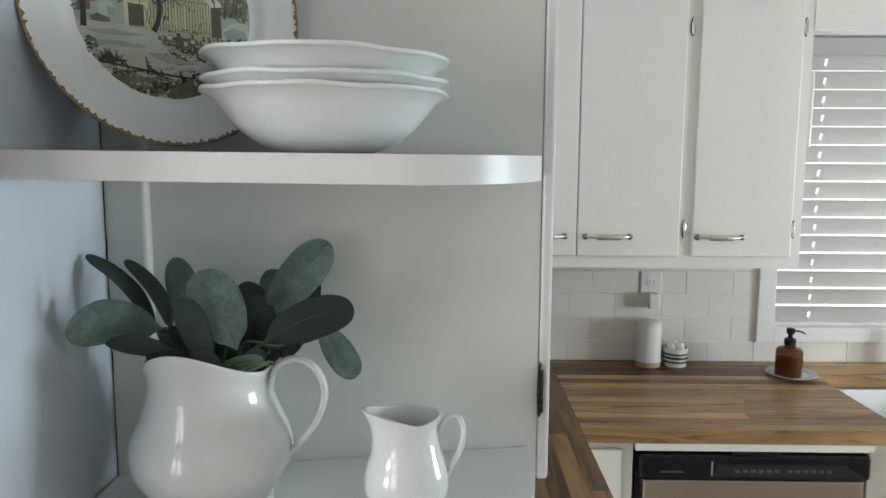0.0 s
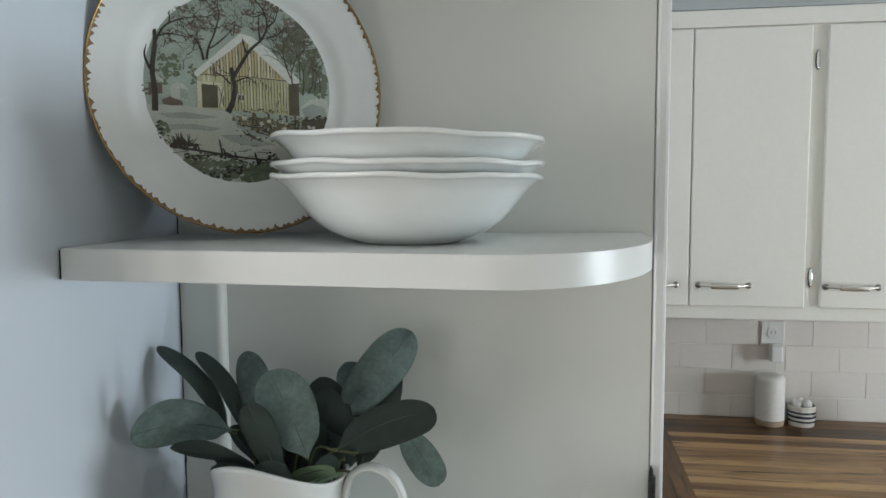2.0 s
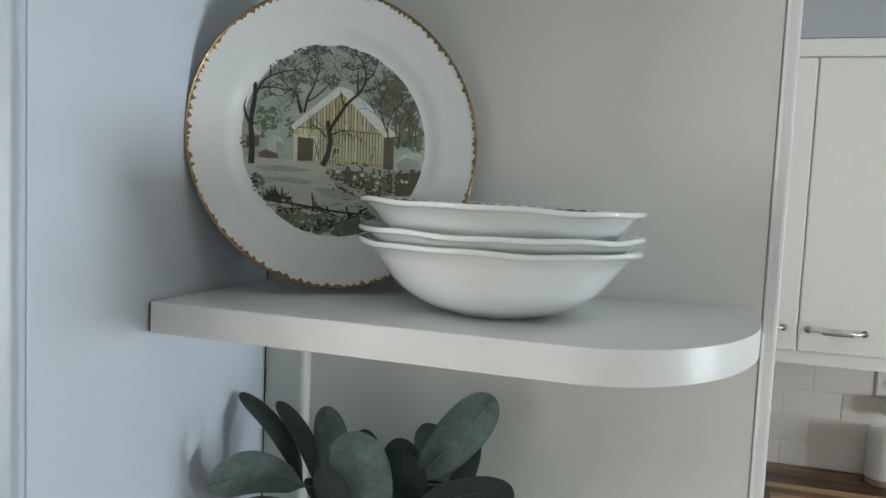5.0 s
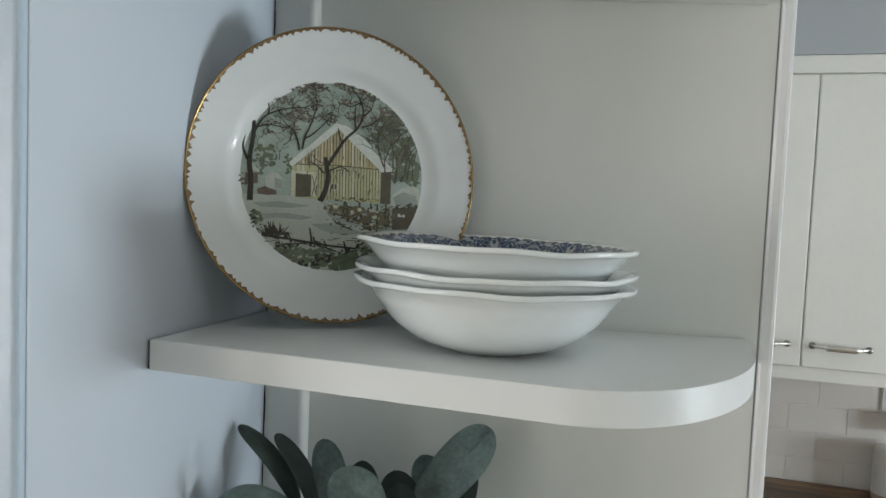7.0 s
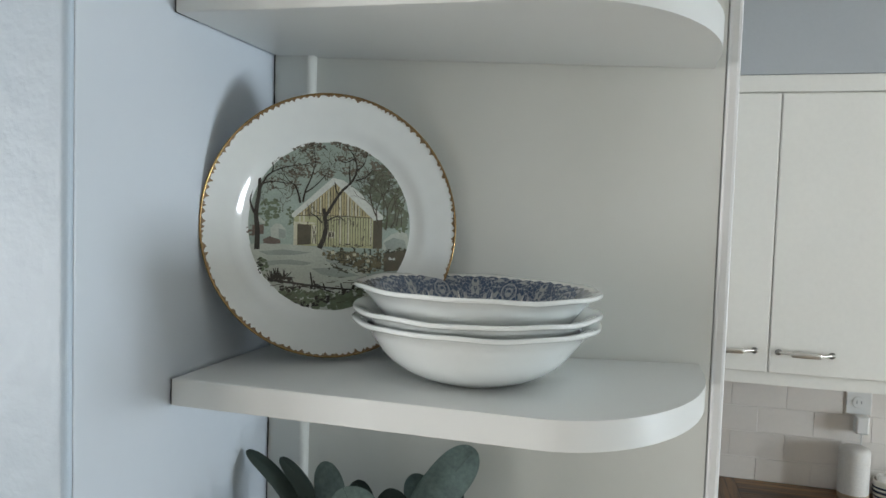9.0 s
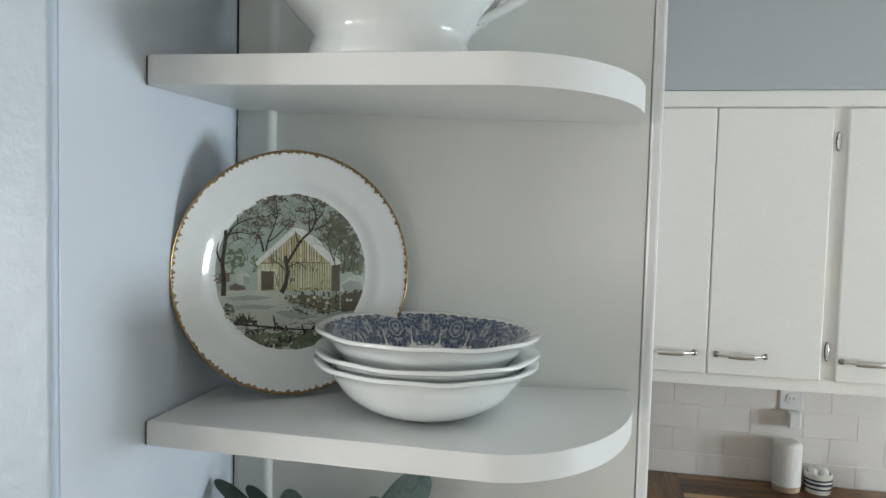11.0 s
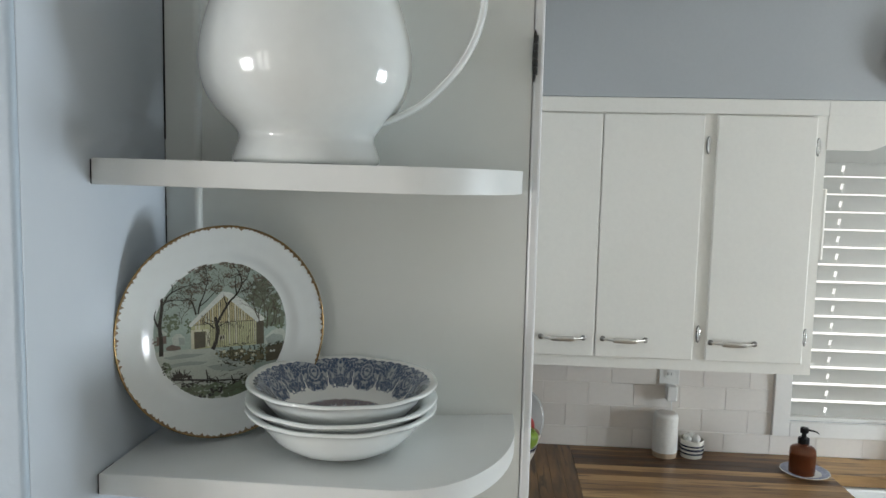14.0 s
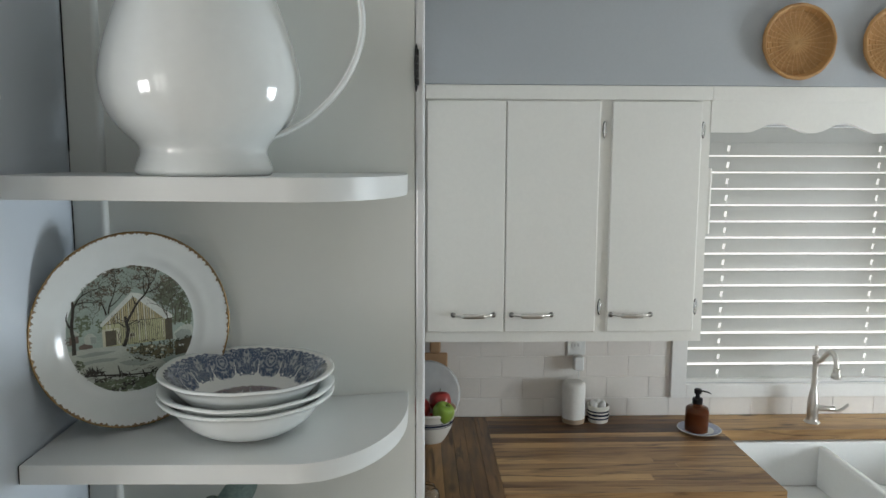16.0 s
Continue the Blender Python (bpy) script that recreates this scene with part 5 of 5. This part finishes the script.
board = thing("cutting_board", "wooden cutting board with a handle leaning on the tiles", "cutting board", pose(0.36, 1.955, TOP + 0.002, -5, 0, 0))
part("blade", box(-0.10, 0.10, -0.008, 0.008, 0.0, 0.25, 0.005, 3), M_BOARD, board)
part("grip", box(0.035, 0.075, -0.0075, 0.0075, 0.2505, 0.345, 0.007, 3), M_BOARD, board)
dish = thing("round_platter", "round marbled grey platter leaning against the wooden board", "platter", pose(0.385, 1.925, TOP + 0.116, 82, 0, 0))
part("disc", lathe(profile_curve([(0.0, 0.0), (0.105, 0.0), (0.113, 0.003), (0.114, 0.007), (0.110, 0.010), (0.0, 0.010)], 3), 64), mat("grey_marble", (0.55, 0.55, 0.54), 0.25, vary=0.25, scale=16, detail=8), dish, smooth=True)

jar = thing("glass_jar", "small clear glass jar on the side worktop", "jar", pose(0.372, 1.27, TOP))
turned("glass", [(0.0, 0.003), (0.030, 0.003), (0.033, 0.0), (0.036, 0.004), (0.040, 0.03), (0.038, 0.055), (0.030, 0.066), (0.028, 0.072), (0.026, 0.072), (0.028, 0.064), (0.036, 0.053), (0.038, 0.03), (0.033, 0.008), (0.0, 0.006)], M_GLASS, jar)

# outlet with a plug-in
out = thing("wall_outlet", "white wall outlet with a plug-in adapter", "outlet", pose(0.934, BACK - 0.0068, 1.2))
part("cover_plate", box(-0.034, 0.034, -0.005, 0, -0.057, 0.012, 0.002), M_PLASTIC, out)
for z in (-0.022,):
    part("socket", lathe(profile_curve([(0.0, 0.0), (0.0165, 0.0), (0.017, 0.0012), (0.016, 0.0022), (0.0, 0.0022)], 2), 24), M_PLASTIC, out, "", False, pose(0, -0.005, z, 90))
    for dx in (-0.006, 0.006):
        part("slot", box(dx - 0.0012, dx + 0.0012, -0.0079, -0.0070, z - 0.004, z + 0.006), M_MARK, out)
part("adapter", box(-0.014, 0.022, -0.045, -0.0075, -0.108, -0.055, 0.006, 3), M_PLASTIC, out, "white plug-in adapter")
part("cable", sweep(smooth_line([(0.006, -0.028, -0.107), (0.006, -0.028, -0.16), (-0.004, -0.028, -0.22), (-0.012, -0.012, -0.285)], 6), 0.004, 0.004, Vector((0, 1, 0)), 8), M_PLASTIC, out)


# woven trays on the soffit
def tray():
    t = thing("wicker_tray", "round woven honey-coloured wicker tray hung on the soffit", "basket", pose(1.521, FACE + 0.003, 2.217, 90), "wicker trays")
    R = 0.117
    part("base_disc", lathe(profile_curve([(0.0, 0.004), (0.05, 0.004), (0.085, 0.006), (0.100, 0.014), (0.107, 0.026), (0.104, 0.026), (0.096, 0.011), (0.08, 0.002), (0.0, 0.001)], 3), 64), M_RATTAN, t, smooth=True)
    for i in range(9):
        r = 0.016 + 0.0095 * i
        z = 0.0045 if r < 0.08 else 0.0045 + (r - 0.08) * 0.45
        bm = bmesh.new()
        pts = [Vector((r * math.cos(2 * math.pi * k / 60), r * math.sin(2 * math.pi * k / 60), z + 0.0011 * (1 if (k // 2 + i) % 2 else -1))) for k in range(60)]
        pts.append(pts[0].copy())
        part("coil", sweep(pts, 0.0042, 0.0042, Vector((0, 0, 1)), 6, bm), M_RATTAN, t)
    for k in range(30):
        a = 2 * math.pi * k / 30
        pts = [Vector((r * math.cos(a), r * math.sin(a), (0.0062 if r < 0.08 else 0.0062 + (r - 0.08) * 0.62) + 0.0006 * (j % 2))) for j, r in enumerate((0.006, 0.02, 0.035, 0.05, 0.065, 0.08, 0.092, 0.102))]
        part("spoke", sweep(pts, 0.0032, 0.002, Vector((-math.sin(a), math.cos(a), 0)), 6), M_RATTAN2, t)
    pts = [Vector(((R - 0.008 + 0.0004 * math.cos(k * 0.9)) * math.cos(2 * math.pi * k / 90), (R - 0.008 + 0.0004 * math.cos(k * 0.9)) * math.sin(2 * math.pi * k / 90), 0.0265 + 0.001 * math.sin(k * 0.9))) for k in range(90)]
    pts.append(pts[0].copy())
    part("rim", sweep(pts, 0.015, 0.013, Vector((0, 0, 1)), 8), M_RATTAN, t, "wrapped rim")
    return t


first = tray()
copy_thing(first, pose(1.835, FACE + 0.003, 2.217, 90, 20, 0))

# faucet
tap = thing("faucet", "brushed nickel bridge-style faucet with side lever", "faucet", pose(1.79, 1.915, TOP))
turned("body", [(0.0, 0.0), (0.026, 0.0), (0.0265, 0.004), (0.0215, 0.008), (0.0195, 0.018), (0.0200, 0.045), (0.0195, 0.075), (0.0155, 0.105), (0.0115, 0.130), (0.0100, 0.17), (0.0095, 0.205), (0.0115, 0.222), (0.0135, 0.236), (0.0120, 0.248), (0.0, 0.250)], M_STEEL, tap)
turned("finial", [(0.0, 0.250), (0.0065, 0.2505), (0.0055, 0.260), (0.0075, 0.268), (0.0065, 0.280), (0.004, 0.286), (0.0, 0.288)], M_STEEL, tap)
part("spout", sweep(smooth_line([(0.001, -0.006, 0.228), (0.006, -0.026, 0.240), (0.009, -0.050, 0.268), (0.010, -0.070, 0.281), (0.012, -0.092, 0.275), (0.012, -0.106, 0.255), (0.012, -0.110, 0.232)], 6), 0.0175, 0.0175, Vector((1, 0.4, 0)), 14), M_STEEL, tap, smooth=True)
part("spray_head", lathe(profile_curve([(0.0, 0.0), (0.014, 0.0), (0.017, 0.004), (0.017, 0.014), (0.0125, 0.022), (0.0115, 0.035), (0.0, 0.035)], 3), 24), M_STEEL, tap, "", True, pose(0.012, -0.112, 0.197))
part("lever_stem", sweep([Vector((0.015, -0.004, 0.055)), Vector((0.045, -0.012, 0.055)), Vector((0.072, -0.018, 0.055))], 0.021, 0.021, Vector((0, 0, 1)), 14), M_STEEL, tap, smooth=True)
part("lever", sweep(smooth_line([(0.062, -0.016, 0.058), (0.075, -0.022, 0.048), (0.092, -0.03, 0.058), (0.110, -0.036, 0.078)], 5), 0.013, 0.010, Vector((0, 1, 0)), 10), M_STEEL, tap, smooth=True)

# dishwasher details
bm = bmesh.new()
f_ = bm.faces.new([bm.verts.new((x, 1.3594, z)) for x, z in ((0.938, 0.786), (0.945, 0.818), (1.27, 0.818), (1.318, 0.786))])
r_ = bmesh.ops.extrude_face_region(bm, geom=[f_])
for v in r_["geom"]:
    if isinstance(v, bmesh.types.BMVert):
        v.co.y -= 0.0016
part("button_panel", bm, mat("dark_grey_panel", (0.026, 0.025, 0.024), 0.35, vary=0.1, spec=0.25), dw, "dark grey button panel")
part("panel_ridge", box(0.985, 1.105, 1.362, 1.3695, 0.836, 0.8475, 0.003), M_BLACK, dw)
part("latch_mark", box(0.932, 0.936, 1.3575, 1.3595, 0.789, 0.826), M_STEEL, dw)
for i in range(12):
    x = 0.992 + 0.020 * i + (0.012 if i > 5 else 0)
    part("button", box(x, x + 0.012, 1.3566, 1.3577, 0.797, 0.8055, 0.0005, 1), M_FAINT, dw, "grey button mark")
part("badge_bar", box(0.805, 0.862, 1.3586, 1.3599, 0.795, 0.799), M_FAINT, dw)
part("side_bracket", prism([(1.2725, 1.690), (1.280, 1.688), (1.288, 1.696), (1.290, 1.712), (1.284, 1.726), (1.2725, 1.730)], 1.62, 1.83, 0.003), M_CAB, back, "white curved side bracket")
